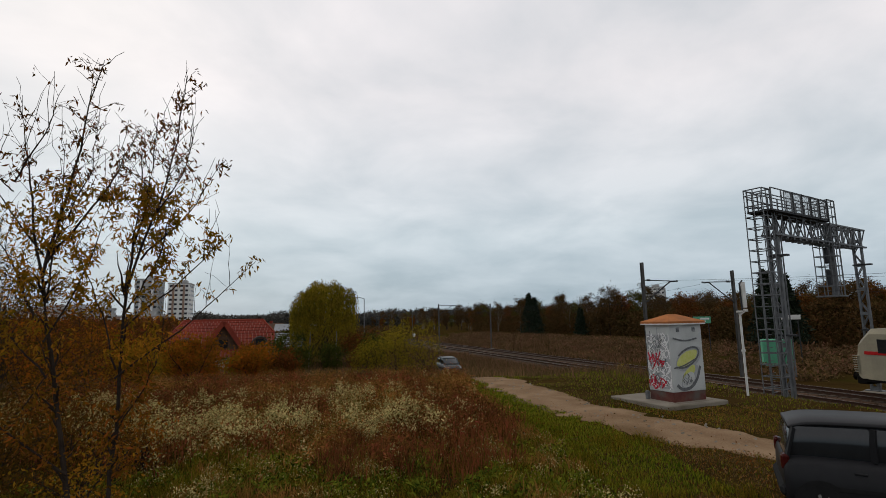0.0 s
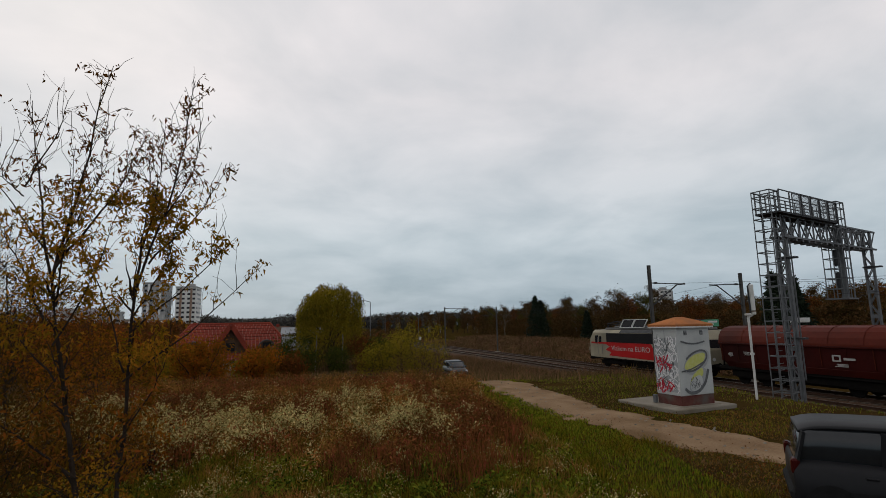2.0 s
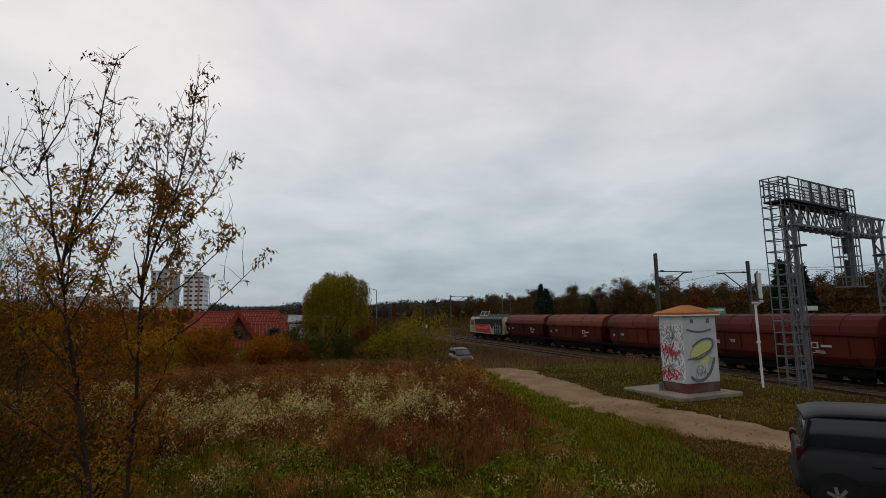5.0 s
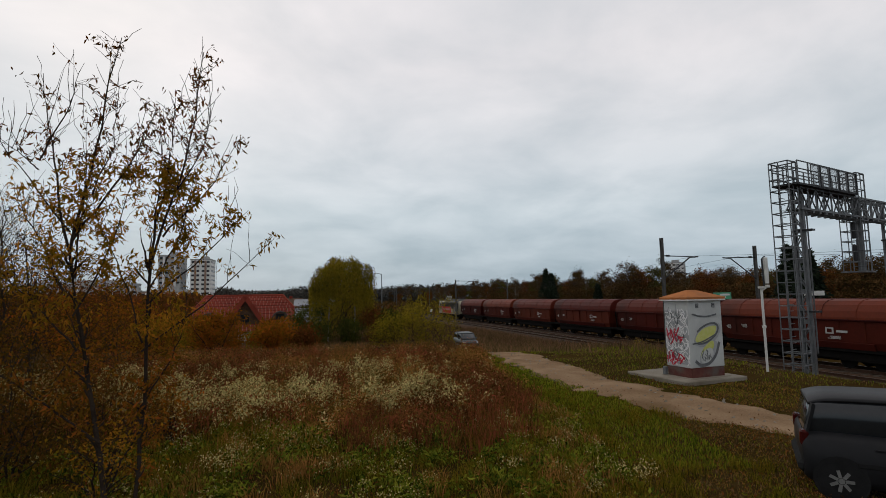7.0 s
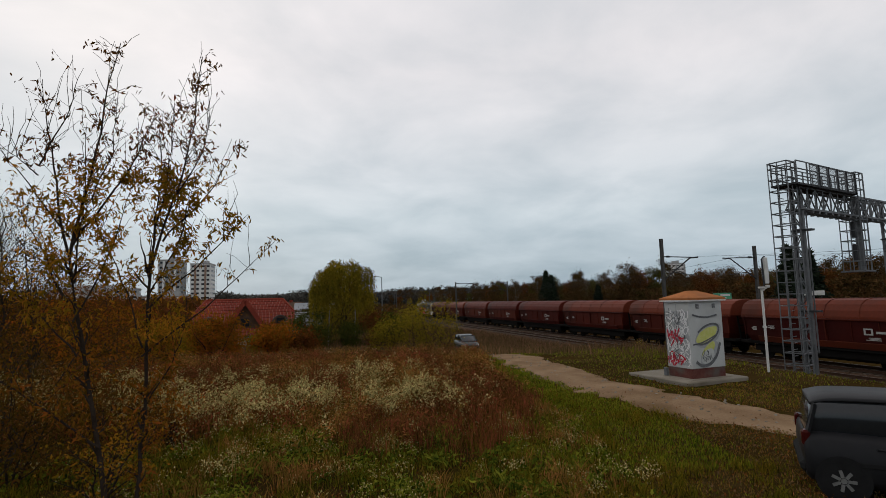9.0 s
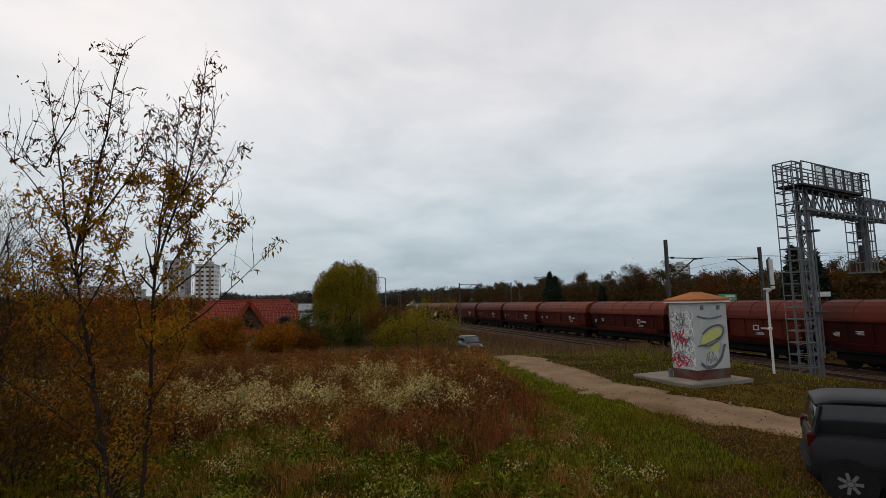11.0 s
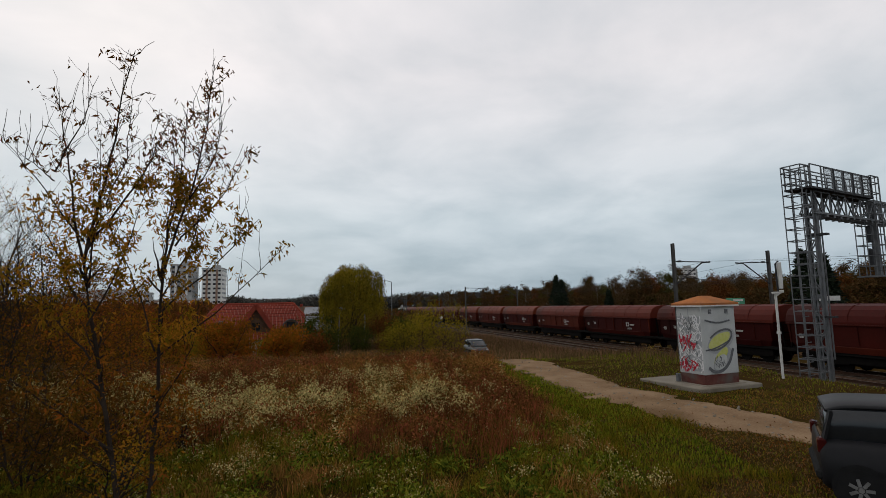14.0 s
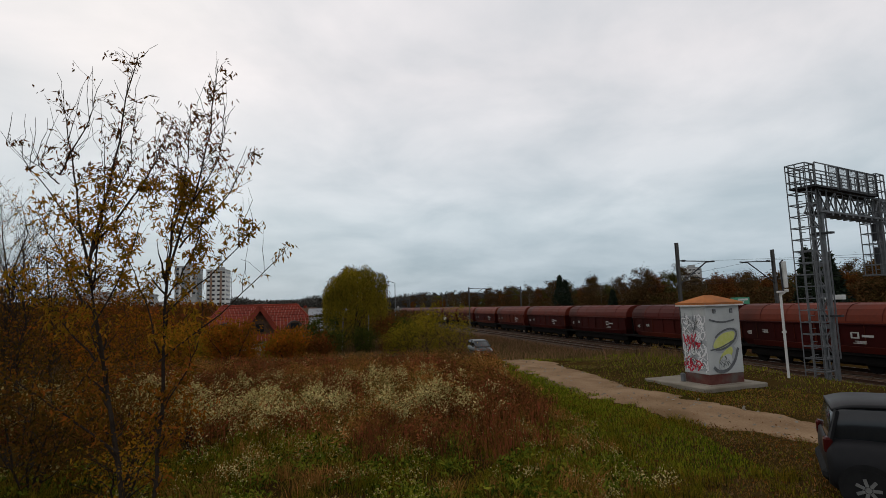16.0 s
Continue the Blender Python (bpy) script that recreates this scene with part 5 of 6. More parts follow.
def wander(a, b, r, n=5, k=0.06):
    """A slightly crooked line from a to b."""
    a, b = np.array(a, float), np.array(b, float)
    L = np.linalg.norm(b - a)
    return [tuple(a + (b - a) * i / n + (r.normal(size=3) * k * L * (0 < i < n)) * (1, 1, 0.4)) for i in range(n + 1)]


def grow(h, r0, crown_w, base, limbs, twigs, seed, lift=0.9, stems=1):
    """Trunk and limbs as one tube mesh, and the places along the outer twigs where leaves sit."""
    r = rng(seed)
    g, tr = Geo(), Geo()
    spots = []
    for st in range(stems):
        lean = r.normal(size=2) * (0.05 if stems == 1 else 0.28) * h
        trunk = wander((0, 0, -0.1), (lean[0], lean[1], h * (0.97 if stems == 1 else r.uniform(0.7, 1.0))), r, 7, 0.015)
        tr.tube(trunk, r0 / math.sqrt(stems), r0 * 0.10, 6, cap=False)
        T = np.array(trunk)
        for i in range(limbs // stems):
            t = base + (0.97 - base) * (i + r.uniform(0, 1)) / max(limbs // stems, 1)
            z = t * (len(T) - 1)
            k = min(int(z), len(T) - 2)
            o = T[k] + (T[k + 1] - T[k]) * (z - k)
            a = r.uniform(0, 2 * math.pi)
            u = (t - base) / (1 - base)
            ln = crown_w * (0.35 + 0.9 * math.sin(math.pi * min(0.93, 0.18 + 0.8 * u))) * r.uniform(0.65, 1.1) * 0.72
            e = o + np.array([math.cos(a) * ln, math.sin(a) * ln, ln * lift * r.uniform(0.5, 1.2)])
            limb = wander(o, e, r, 4, 0.05)
            g.tube(limb, r0 * 0.34 * (1.1 - t), r0 * 0.07, 5, cap=False)
            Lm = np.array(limb)
            for j in range(twigs):
                q = r.uniform(0.3, 1.0) * 4
                kk = min(int(q), 3)
                o2 = Lm[kk] + (Lm[kk + 1] - Lm[kk]) * (q - kk)
                e2 = o2 + r.normal(size=3) * ln * 0.22 + np.array([0, 0, ln * 0.20])
                g.tube([tuple(o2), tuple(e2)], r0 * 0.05, r0 * 0.02, 3, cap=False)
                spots.append((o2, e2))
    return tr, g, spots


def on_twigs(spots, n, r, spread):
    S = np.array([s[0] for s in spots])
    E = np.array([s[1] for s in spots])
    i = r.integers(0, len(S), n)
    t = r.uniform(0.05, 1.1, n)[:, None]
    return S[i] + (E[i] - S[i]) * t + r.normal(size=(n, 3)) * spread


def build_tree(name, m, label, h, r0, crown_w, base, leaf, size, n, seed, bark=BARK, limbs=16, twigs=6, lift=0.9, stems=1, spread=0.18, cat="tree", group="", droop=0.4):
    w = thing(name, m, label, cat, group)
    tr, g, spots = grow(h, r0, crown_w, base, limbs, twigs, seed, lift, stems)
    part("trunk", tr, bark, w)
    tagged(part("branchwork", g, bark, w), kind="stuff")
    if n:
        r = rng(seed + 1)
        fast_part("crown", *leaf_quads(on_twigs(spots, n, r, spread), size, r, droop=droop), leaf, w)
    return w


def at(x, y, rz=0, dz=-0.05):
    return Matrix.Translation((x, y, height(x, y) + dz)) @ pose(0, 0, 0, 0, 0, rz)


# the two near saplings: each stem from a foot to a tip with a bow
def build_sapling(name, foot, stems, label, seed, n_leaf, leaf):
    r = rng(seed)
    w = thing(name, Matrix.Translation((foot[0], foot[1], height(foot[0], foot[1]) - 0.05)), label, "tree", "young trees on the meadow")
    F = np.array([foot[0], foot[1], height(foot[0], foot[1]) - 0.05])
    g = Geo()
    spots, sparse = [], []
    for a, b, bow, ra, rb, side, dense in stems:
        a, b = np.array(a) - F, np.array(b) - F
        pts = []
        N = 10
        for i in range(N + 1):
            t = i / N
            pts.append(a + (b - a) * t + np.array([bow, 0.15 * math.sin(3 * t), 0]) * 4 * t * (1 - t) + r.normal(size=3) * 0.012)
        part("stem" if spots or sparse else "trunk", Geo().tube([tuple(p) for p in pts], ra, rb, 7, cap=False), BARK, w)
        P = np.array(pts)
        for j in range(3):
            o = P[int(r.integers(5, N))]
            ln = r.uniform(0.5, 1.1)
            e = o + np.array([r.normal() * 0.16, r.normal() * 0.16, 0.85]) * ln
            g.tube(wander(o, e, r, 4, 0.03), max(rb, 0.006), 0.003, 4, cap=False)
        for j in range(side):
            t = r.uniform(0.12, 0.97) * N
            k = min(int(t), N - 1)
            o = P[k] + (P[k + 1] - P[k]) * (t - k)
            ln = r.uniform(0.22, 0.85) * (1.15 - t / N * 0.6)
            ang = r.uniform(0, 2 * math.pi)
            e = o + np.array([math.cos(ang) * ln * 0.72, math.sin(ang) * ln * 0.6, ln * r.uniform(0.35, 0.95)])
            g.tube(wander(o, e, r, 3, 0.05), max(rb, ra * 0.16), 0.003, 4, cap=False)
            (spots if o[2] + F[2] < 5.35 and dense > r.uniform() * (0.35 + 1.1 * t / N) else sparse).append((o, e))
    tagged(part("twigwork", g, BARK, w), kind="stuff")
    # leaves hang in small fans of three
    def fans(sp, n):
        if not sp or not n:
            return np.zeros((0, 3))
        c = on_twigs(sp, n, r, 0.045)
        return np.repeat(c, 3, 0) + r.normal(size=(n * 3, 3)) * 0.026
    P = np.concatenate([fans(spots, n_leaf), fans(sparse, n_leaf // 5)])
    zz = P[:, 2] + F[2]
    for sel, lf, nm in (((zz > 2.7) & (zz < 5.5), leaf, "crown"), (zz >= 5.5, LEAF_BROWN, "upper_leaves"), (zz <= 2.7, LEAF_LOW, "lower_leaves")):
        if sel.sum() > 5:
            fast_part(nm, *leaf_quads(P[sel], 0.10, r, 0.30, droop=0.8), lf, w)
    return w


Y = 8.0
build_sapling("young_maple", (-4.80, Y), [
    ((-4.80, Y, -0.05), (-5.60, Y, 4.10), -0.10, 0.038, 0.024, 14, 0.9),
    ((-5.58, Y, 3.95), (-4.88, Y - 0.1, 7.42), -0.10, 0.027, 0.005, 44, 0.8),
    ((-5.62, Y, 4.10), (-6.30, Y + 0.2, 6.95), -0.12, 0.021, 0.004, 20, 0.55),
    ((-6.12, Y, 5.45), (-5.68, Y + 0.2, 7.15), -0.04, 0.014, 0.003, 9, 0.3),
    ((-5.55, Y, 4.20), (-4.48, Y + 0.3, 6.45), 0.02, 0.022, 0.004, 20, 0.7),
    ((-6.10, Y, 5.30), (-6.75, Y - 0.1, 5.85), -0.05, 0.012, 0.003, 5, 0.3),
    ((-5.60, Y, 3.30), (-6.70, Y + 0.3, 4.90), -0.05, 0.020, 0.004, 20, 0.9),
    ((-5.40, Y, 2.50), (-6.60, Y - 0.4, 3.90), -0.05, 0.016, 0.004, 16, 0.9),
    ((-5.50, Y, 3.60), (-5.75, Y + 0.5, 6.35), -0.05, 0.016, 0.003, 16, 0.7),
    ((-5.60, Y, 4.30), (-6.75, Y - 0.4, 6.05), -0.08, 0.014, 0.003, 12, 0.4),
    ((-5.30, Y, 4.90), (-5.15, Y + 0.3, 6.60), 0.03, 0.012, 0.003, 9, 0.4),
    ((-5.50, Y, 3.00), (-4.90, Y + 0.4, 5.40), 0.05, 0.016, 0.003, 16, 0.9),
    ((-5.00, Y, 1.10), (-6.90, Y - 0.3, 2.60), -0.10, 0.018, 0.004, 14, 0.9),
], "young ash-leaved maple with sparse browning leaves", 31, 1120, LEAF_OLIVE)
build_sapling("young_maple", (-4.46, Y + 0.1), [
    ((-4.46, Y, -0.05), (-4.36, Y, 4.05), -0.03, 0.032, 0.021, 14, 0.9),
    ((-4.36, Y, 3.95), (-4.08, Y + 0.1, 6.50), -0.03, 0.021, 0.005, 26, 0.85),
    ((-4.34, Y, 3.85), (-3.58, Y - 0.1, 7.16), 0.06, 0.021, 0.005, 44, 0.85),
    ((-4.20, Y, 4.20), (-3.05, Y + 0.1, 5.80), 0.03, 0.016, 0.003, 12, 0.45),
    ((-4.36, Y, 3.20), (-2.86, Y, 4.62), 0.02, 0.016, 0.003, 14, 0.5),
    ((-4.42, Y, 2.45), (-2.52, Y + 0.2, 4.16), 0.03, 0.016, 0.003, 8, 0.25),
    ((-4.42, Y, 2.60), (-5.10, Y - 0.2, 4.60), -0.03, 0.014, 0.003, 14, 0.9),
    ((-4.30, Y, 4.40), (-4.45, Y + 0.3, 6.30), -0.02, 0.012, 0.003, 12, 0.8),
    ((-4.00, Y, 4.90), (-3.30, Y - 0.3, 6.30), 0.04, 0.012, 0.003, 10, 0.5),
    ((-4.34, Y, 3.40), (-3.60, Y - 0.3, 5.00), 0.04, 0.014, 0.003, 16, 0.9),
    ((-4.44, Y, 1.60), (-3.60, Y - 0.3, 3.10), 0.03, 0.014, 0.003, 12, 0.9),
], "young ash-leaved maple with yellow-brown leaves", 32, 1150, LEAF_OLIVE)

# bare thin trees and leafy scrub at the meadow's edge
for k, (x, y, h) in enumerate(((-12.3, 14.5, 6.6), (-11.3, 13.8, 5.6), (-13.2, 15.6, 7.0), (-11.8, 16.0, 5.9), (-12.0, 13.2, 5.9))):
    build_tree("bare_birch", at(x, y, 40 * k), "thin nearly bare tree with fine purple-brown twigs", h, 0.06, h * 0.20, 0.25, LEAF_OLIVE, 0.08, 110, 60 + k, limbs=34, twigs=12, lift=1.9, spread=0.08, group="bare trees at the meadow edge")

for k, (x, y, h, lf, n, sz) in enumerate((
        (-7.6, 9.6, 2.3, LEAF_SHADED, 3000, 0.075), (-9.2, 11.2, 3.1, LEAF_SHADED, 3000, 0.08), (-6.4, 10.4, 1.7, LEAF_SHADED, 2400, 0.07), (-8.9, 9.2, 2.1, LEAF_SHADED, 2800, 0.075), (-5.4, 8.6, 1.3, LEAF_OLIVE, 700, 0.07),
        (-11.2, 13.0, 4.1, LEAF_SHADED, 3400, 0.09), (-12.9, 15.5, 5.0, LEAF_SHADED, 3600, 0.09), (-10.6, 16.0, 2.9, LEAF_ORANGE, 3000, 0.09), (-8.2, 13.2, 1.7, LEAF_BROWN, 2200, 0.08), (-6.0, 12.2, 1.2, LEAF_ORANGE, 1200, 0.07), (-14.2, 18.0, 5.6, LEAF_SHADED, 3600, 0.10), (-12.0, 20.0, 4.6, LEAF_BROWN, 3200, 0.10), (-9.6, 8.2, 1.6, LEAF_SHADED, 2400, 0.07))):
    build_tree("shrub", at(x, y, 50 * k), "dense thorny shrub with small autumn leaves", h, 0.05, h * 0.62, 0.08, lf, sz, n, 80 + k, limbs=24, twigs=7, lift=0.7, stems=4, spread=0.16, cat="shrub", group="shrubs on the meadow")

# orange shrubs before the house
for k, (x, y, h, lf) in enumerate(((-12.4, 30, 2.9, LEAF_ORANGE), (-14.6, 34, 2.5, LEAF_OLIVE), (-20.5, 34, 4.2, LEAF_BROWN), (-9.6, 31, 2.2, LEAF_ORANGE), (-8.2, 33, 1.6, LEAF_BROWN), (-24, 33, 4.4, LEAF_BROWN), (-28, 36, 4.9, LEAF_GREEN), (-16.2, 29, 3.1, LEAF_ORANGE), (-18.6, 27.5, 3.9, LEAF_ORANGE), (-21, 26, 4.0, LEAF_BROWN), (-16.8, 37, 2.6, LEAF_YELLOW), (-12, 40, 2.2, LEAF_BROWN), (-23.5, 29, 4.6, LEAF_OLIVE), (-32, 40, 5.6, LEAF_GREEN), (-14.0, 27, 2.2, LEAF_OLIVE), (-11.0, 35, 1.9, LEAF_YELLOW), (-15.8, 40, 2.6, LEAF_ORANGE))):
    build_tree("shrub", at(x, y, 35 * k), "tall shrub with rusty orange autumn leaves", h, 0.09, h * 0.55, 0.05, lf, 0.17, 3600, 120 + k, limbs=28, twigs=6, lift=0.7, stems=5, spread=0.26, cat="shrub", group="autumn shrubs before the house")


# weeping willow
def build_willow():
    x, y = -10.45, 60
    w = thing("willow_tree", at(x, y), "weeping willow with hanging yellow-green foliage", "tree")
    r = rng(5)
    tr, g, spots = grow(8.2, 0.34, 3.4, 0.22, 24, 4, 6, 1.0)
    part("trunk", tr, BARK, w)
    tagged(part("branchwork", g, BARK, w), kind="stuff")
    P = []
    for k in range(760):
        a, q = r.uniform(0, 2 * math.pi), math.sqrt(r.uniform(0, 1))
        lump = 1 + 0.30 * noise.noise((math.cos(a) * 2, math.sin(a) * 2, 3)) + 0.10 * noise.noise((math.cos(a) * 5, math.sin(a) * 5, q * 3))
        rad = 3.7 * q * lump
        top = 9.75 - 2.5 * q ** 3.2 + 0.9 * noise.noise((math.cos(a) * q * 3, math.sin(a) * q * 3, 8)) + 0.45 * q * math.cos(a)
        ln = r.uniform(1.0, 3.2) + 5.5 * q * r.uniform(0.2, 1)
        m = int(ln / 0.13)
        z = top - np.arange(m) * 0.13
        sway = np.linspace(0, 1, m) ** 2 * r.normal() * 0.2
        P.append(np.stack([math.cos(a) * rad + sway, math.sin(a) * rad + sway * 0.5, z], 1) + r.normal(size=(m, 3)) * 0.07)
    P = np.concatenate(P)
    P = P[P[:, 2] > 0.5 + 0.9 * r.uniform(size=len(P))]
    fast_part("crown", *leaf_quads(P, 0.30, r, 0.26, droop=2.2), LEAF_WILLOW, w)
    # pale thin stems that stand before it
    for xx in (-0.9, 1.9):
        part("side_stem", Geo().tube(wander((xx, -3.4, 0), (xx + 0.15, -3.2, 4.2), r, 5, 0.01), 0.09, 0.05, 7), BARKPALE, w)


build_willow()
for k, (x, y, h, lf, n) in enumerate(((-6.3, 57, 4.2, LEAF_BROWN, 3200), (-4.4, 56, 3.6, LEAF_GREEN, 3000), (-14.4, 56, 3.8, LEAF_GREEN, 3000), (-16.6, 58, 3.2, LEAF_BROWN, 2400), (-8.6, 55.5, 2.6, LEAF_GREEN, 2200), (-12.0, 55, 2.4, LEAF_GREEN, 2200))):
    build_tree("bush", at(x, y, 20 * k), "dark bush crowding the foot of the willow", h, 0.08, h * 0.5, 0.05, lf, 0.22, n, 200 + k, limbs=24, twigs=6, lift=0.8, stems=4, spread=0.3, cat="shrub", group="bushes round the willow")
for k, (x, y, h, n) in enumerate(((-1.6, 46, 4.3, 2300), (0.3, 46.5, 4.7, 2000), (-3.2, 47, 3.4, 1700), (1.2, 48.5, 3.0, 900), (-4.8, 48, 3.0, 1500))):
    build_tree("bush", at(x, y, 33 * k), "loose bush with yellow-green leaves near the far car", h, 0.06, h * 0.42, 0.08, LEAF_YELLOW, 0.16, n, 230 + k, limbs=26, twigs=7, lift=1.2, stems=5, spread=0.22, cat="shrub", group="yellow bushes")
for k, (x, y, h, n) in enumerate(((14.3, 36.2, 1.5, 800), (15.3, 35.6, 1.1, 500), (15.6, 25.5, 0.8, 300))):
    build_tree("bush", at(x, y, 33 * k), "low yellowing bush beside the railway", h, 0.03, h * 0.6, 0.05, LEAF_YELLOW, 0.12, n, 250 + k, limbs=18, twigs=5, lift=0.9, stems=4, spread=0.12, cat="shrub", group="low bushes by the railway")


build_tree("bare_shrub", at(-13.7, 55, 10), "pale nearly bare shrub beside the willow", 3.4, 0.09, 1.3, 0.2, LEAF_SHADED, 0.12, 90, 262, bark=BARKPALE, limbs=18, twigs=7, lift=1.3, stems=3, cat="shrub")


# firs
def build_fir(x, y, h, seed):
    w = thing("fir_tree", at(x, y), "dark green fir tree at the edge of the woods", "tree", "firs")
    r = rng(seed)
    part("trunk", Geo().tube([(0, 0, 0), (0, 0, h)], 0.16, 0.03, 6), BARK, w)
    P = []
    n = 2600
    t = r.uniform(0, 1, n) ** 0.8
    a = r.uniform(0, 6.28, n)
    tier = 0.75 + 0.25 * np.abs(np.sin(t * 26))
    q = np.sqrt(r.uniform(0.05, 1, n))
    rad = (1 - t) * h * 0.34 * q * tier + 0.1
    P = np.stack([np.cos(a) * rad, np.sin(a) * rad, 0.6 + t * (h - 0.6) - 0.25 * rad], 1)
    fast_part("crown", *leaf_quads(P, 0.55, r, 0.4, droop=0.5), NEEDLE, w)


for k, (x, y, h) in enumerate(((29.2, 128, 10.6), (31.3, 131, 9.6), (41, 124, 6.4), (40.2, 56, 9.2), (44, 58, 8.6))):
    build_fir(x, y, h, 300 + k)

# the wood beyond the railway: a few trees, then copies of them
KINDS = []
for k, (lf, h, n, bark) in enumerate(((WOODS, 10.5, 3800, BARK), (WOODSOR, 9.5, 3800, BARK), (WOODSGR, 10.0, 3800, BARK), (WOODS, 11.5, 3000, BARKPALE), (WOODS, 9.0, 1200, BARKPALE), (WOODSGR, 8.0, 3600, BARK))):
    KINDS.append(build_tree("wood_tree", at(46 + 4 * k, 118 + 2 * k, 60 * k), "autumn tree in the wood beyond the railway", h, 0.16, h * 0.30, 0.22, lf, 0.32, n, 400 + k, bark=bark, limbs=22, twigs=6, lift=1.0, spread=0.42, group="wood beyond the railway"))


def build_wood():
    r = random.Random(9)
    line = spline([(-30, 330), (4, 255), (20, 200), (33, 152), (41, 128), (47, 105), (50, 86), (50, 68), (50, 52), (54, 36), (62, 20)], 6)
    for row in range(3):
        for i in range(0, len(line)):
            p = line[i]
            d = 5.5 + row * 8
            x, y = p.x + d * 0.9 + r.uniform(-2.5, 2.5), p.y + d * 0.35 + r.uniform(-3, 3)
            kind = r.choice((0, 0, 0, 2, 3, 3, 4, 4, 5, 1))
            if i > len(line) - 30:
                kind = r.choice((0, 0, 2, 4, 5, 5, 3, 1))
            s = ((0.70 if row == 0 else 0.82) + (0.12 if y > 135 else -0.06 if y > 60 else 0.0)) * r.uniform(0.8, 1.12)
            ob = copy_thing(KINDS[kind], at(x, y, r.uniform(0, 360)))
            ob.scale = (s * 1.15, s * 1.15, s)


build_wood()
_t = copy_thing(KINDS[1], at(43, 78, 70))
_t.scale = (0.85, 0.85, 0.74)


def scatter_clumps(name, label, places, size, material, seed, n_each, kind_label="shrub", hscale=0.8, leaf=0.3):
    """Uncounted low growth: each place gets a loose clump of leaves."""
    r = rng(seed)
    P = np.repeat(np.array(places, float), n_each, 0)
    k = np.clip(r.normal(size=P.shape), -1.7, 1.7) * size
    k[:, 2] = np.abs(k[:, 2]) * hscale
    P = P + k
    ob = fast_part(name, *leaf_quads(P, leaf, r, 0.4), material)
    return tagged(ob, label, kind_label, kind="stuff")


def build_scrub():
    r = random.Random(21)
    A, B, C = [], [], []
    for _ in range(900):
        s, o = r.uniform(15, 150), -0
        d = r.uniform(5.2, 26)
        p = track(s, d)
        if noise.noise((p.x * 0.08, p.y * 0.08, 2)) < -0.15 and d < 15:
            continue
        (A if r.random() < 0.75 else B).append((p.x, p.y, height(p.x, p.y)))
    scatter_clumps("railway_scrub", "brown dry scrub beyond the railway", A, 0.55, SCRUB, 22, 60, "scrub", 0.9, 0.34)
    scatter_clumps("railway_scrub", "straw-coloured dry grass beyond the railway", B, 0.5, FADED, 23, 60, "scrub", 0.7, 0.34)
    # underwood at the foot of the wood
    U = []
    for p in spline([(20, 200), (33, 152), (41, 128), (47, 105), (49, 86), (49, 68), (49, 52), (54, 36)], 12):
        for k in range(9):
            x, y = p.x + r.uniform(0, 16), p.y + r.uniform(-4, 4)
            U.append((x, y, height(x, y)))
    scatter_clumps("underwood", "dark underwood at the edge of the wood", U, 1.3, WOODS, 24, 120, "shrub", 2.3, 0.5)
    # far wooded hills and gardens closing the view
    F = []
    for k in range(1500):
        a = radians(r.uniform(-62, 62))
        d = r.uniform(330, 620)
        x, y = math.sin(a) * d, math.cos(a) * d
        if x < -100 and d < 420:
            continue
        F.append((x, y, height(x, y) + 3.4 + (d - 330) * 0.024 + 3.0 * noise.noise((a * 14, d * 0.01, 6)) + (2.6 if k % 11 == 0 else 0)))
    scatter_clumps("far_woods", "wooded slopes on the horizon, haze mixed into their colour", F, 3.2, FARWOODS_HAZED, 25, 110, "woods", 0.95, 2.2)
    # gardens and trees between the house and the flats
    G = []
    for k in range(330):
        d = r.uniform(75, 240)
        a = radians(r.uniform(-52, -3))
        x, y = math.sin(a) * d, math.cos(a) * d
        if -30 < x < -14 and d < 80:
            continue
        G.append((x, y, height(x, y)))
    H = []
    for k in range(150):
        d = r.uniform(66, 125)
        a = radians(r.uniform(-54, -25))
        x, y = math.sin(a) * d, math.cos(a) * d
        if -32 < x < -14 and d < 82:
            continue
        H.append((x, y, height(x, y) + 1.0))
    scatter_clumps("garden_trees", "taller russet garden trees before the flats", H, 2.2, WOODSOR, 27, 260, "trees", 1.25, 0.7)
    scatter_clumps("garden_trees", "mixed dark garden trees before the flats", G, 1.9, WOODS, 26, 150, "trees", 1.0, 0.8)


build_scrub()


# ---------------------------------------------------------------- meadow
def heights(X, Y):
    return np.array([height(x, y) for x, y in zip(X, Y)])


def blades(X, Y, h, wd, r, lean=0.35, seg=True):
    """Grass blades: a bent strip of three triangles each."""
    n = len(X)
    Z = heights(X, Y) - 0.02
    a = r.uniform(0, 2 * math.pi, n)
    ln = np.asarray(h) * r.uniform(0.6, 1.25, n)
    b = r.uniform(0, 2 * math.pi, n)
    k = ln * lean * r.uniform(0.2, 1.3, n)
    sx, sy = np.cos(a) * wd, np.sin(a) * wd
    base = np.stack([X, Y, Z], 1)
    S = np.stack([sx, sy, 0 * sx], 1)
    M = base + np.stack([np.cos(b) * k * 0.3, np.sin(b) * k * 0.3, ln * 0.58], 1)
    T = base + np.stack([np.cos(b) * k, np.sin(b) * k, ln * 0.95], 1)
    V = np.stack([base - S, base + S, M + S * 0.7, M - S * 0.7, T], 1).reshape(-1, 3)
    i = np.arange(n)[:, None] * 5
    F = np.concatenate([i + [0, 1, 2], i + [0, 2, 3], i + [3, 2, 4]], 1).reshape(-1, 3)
    return V, F


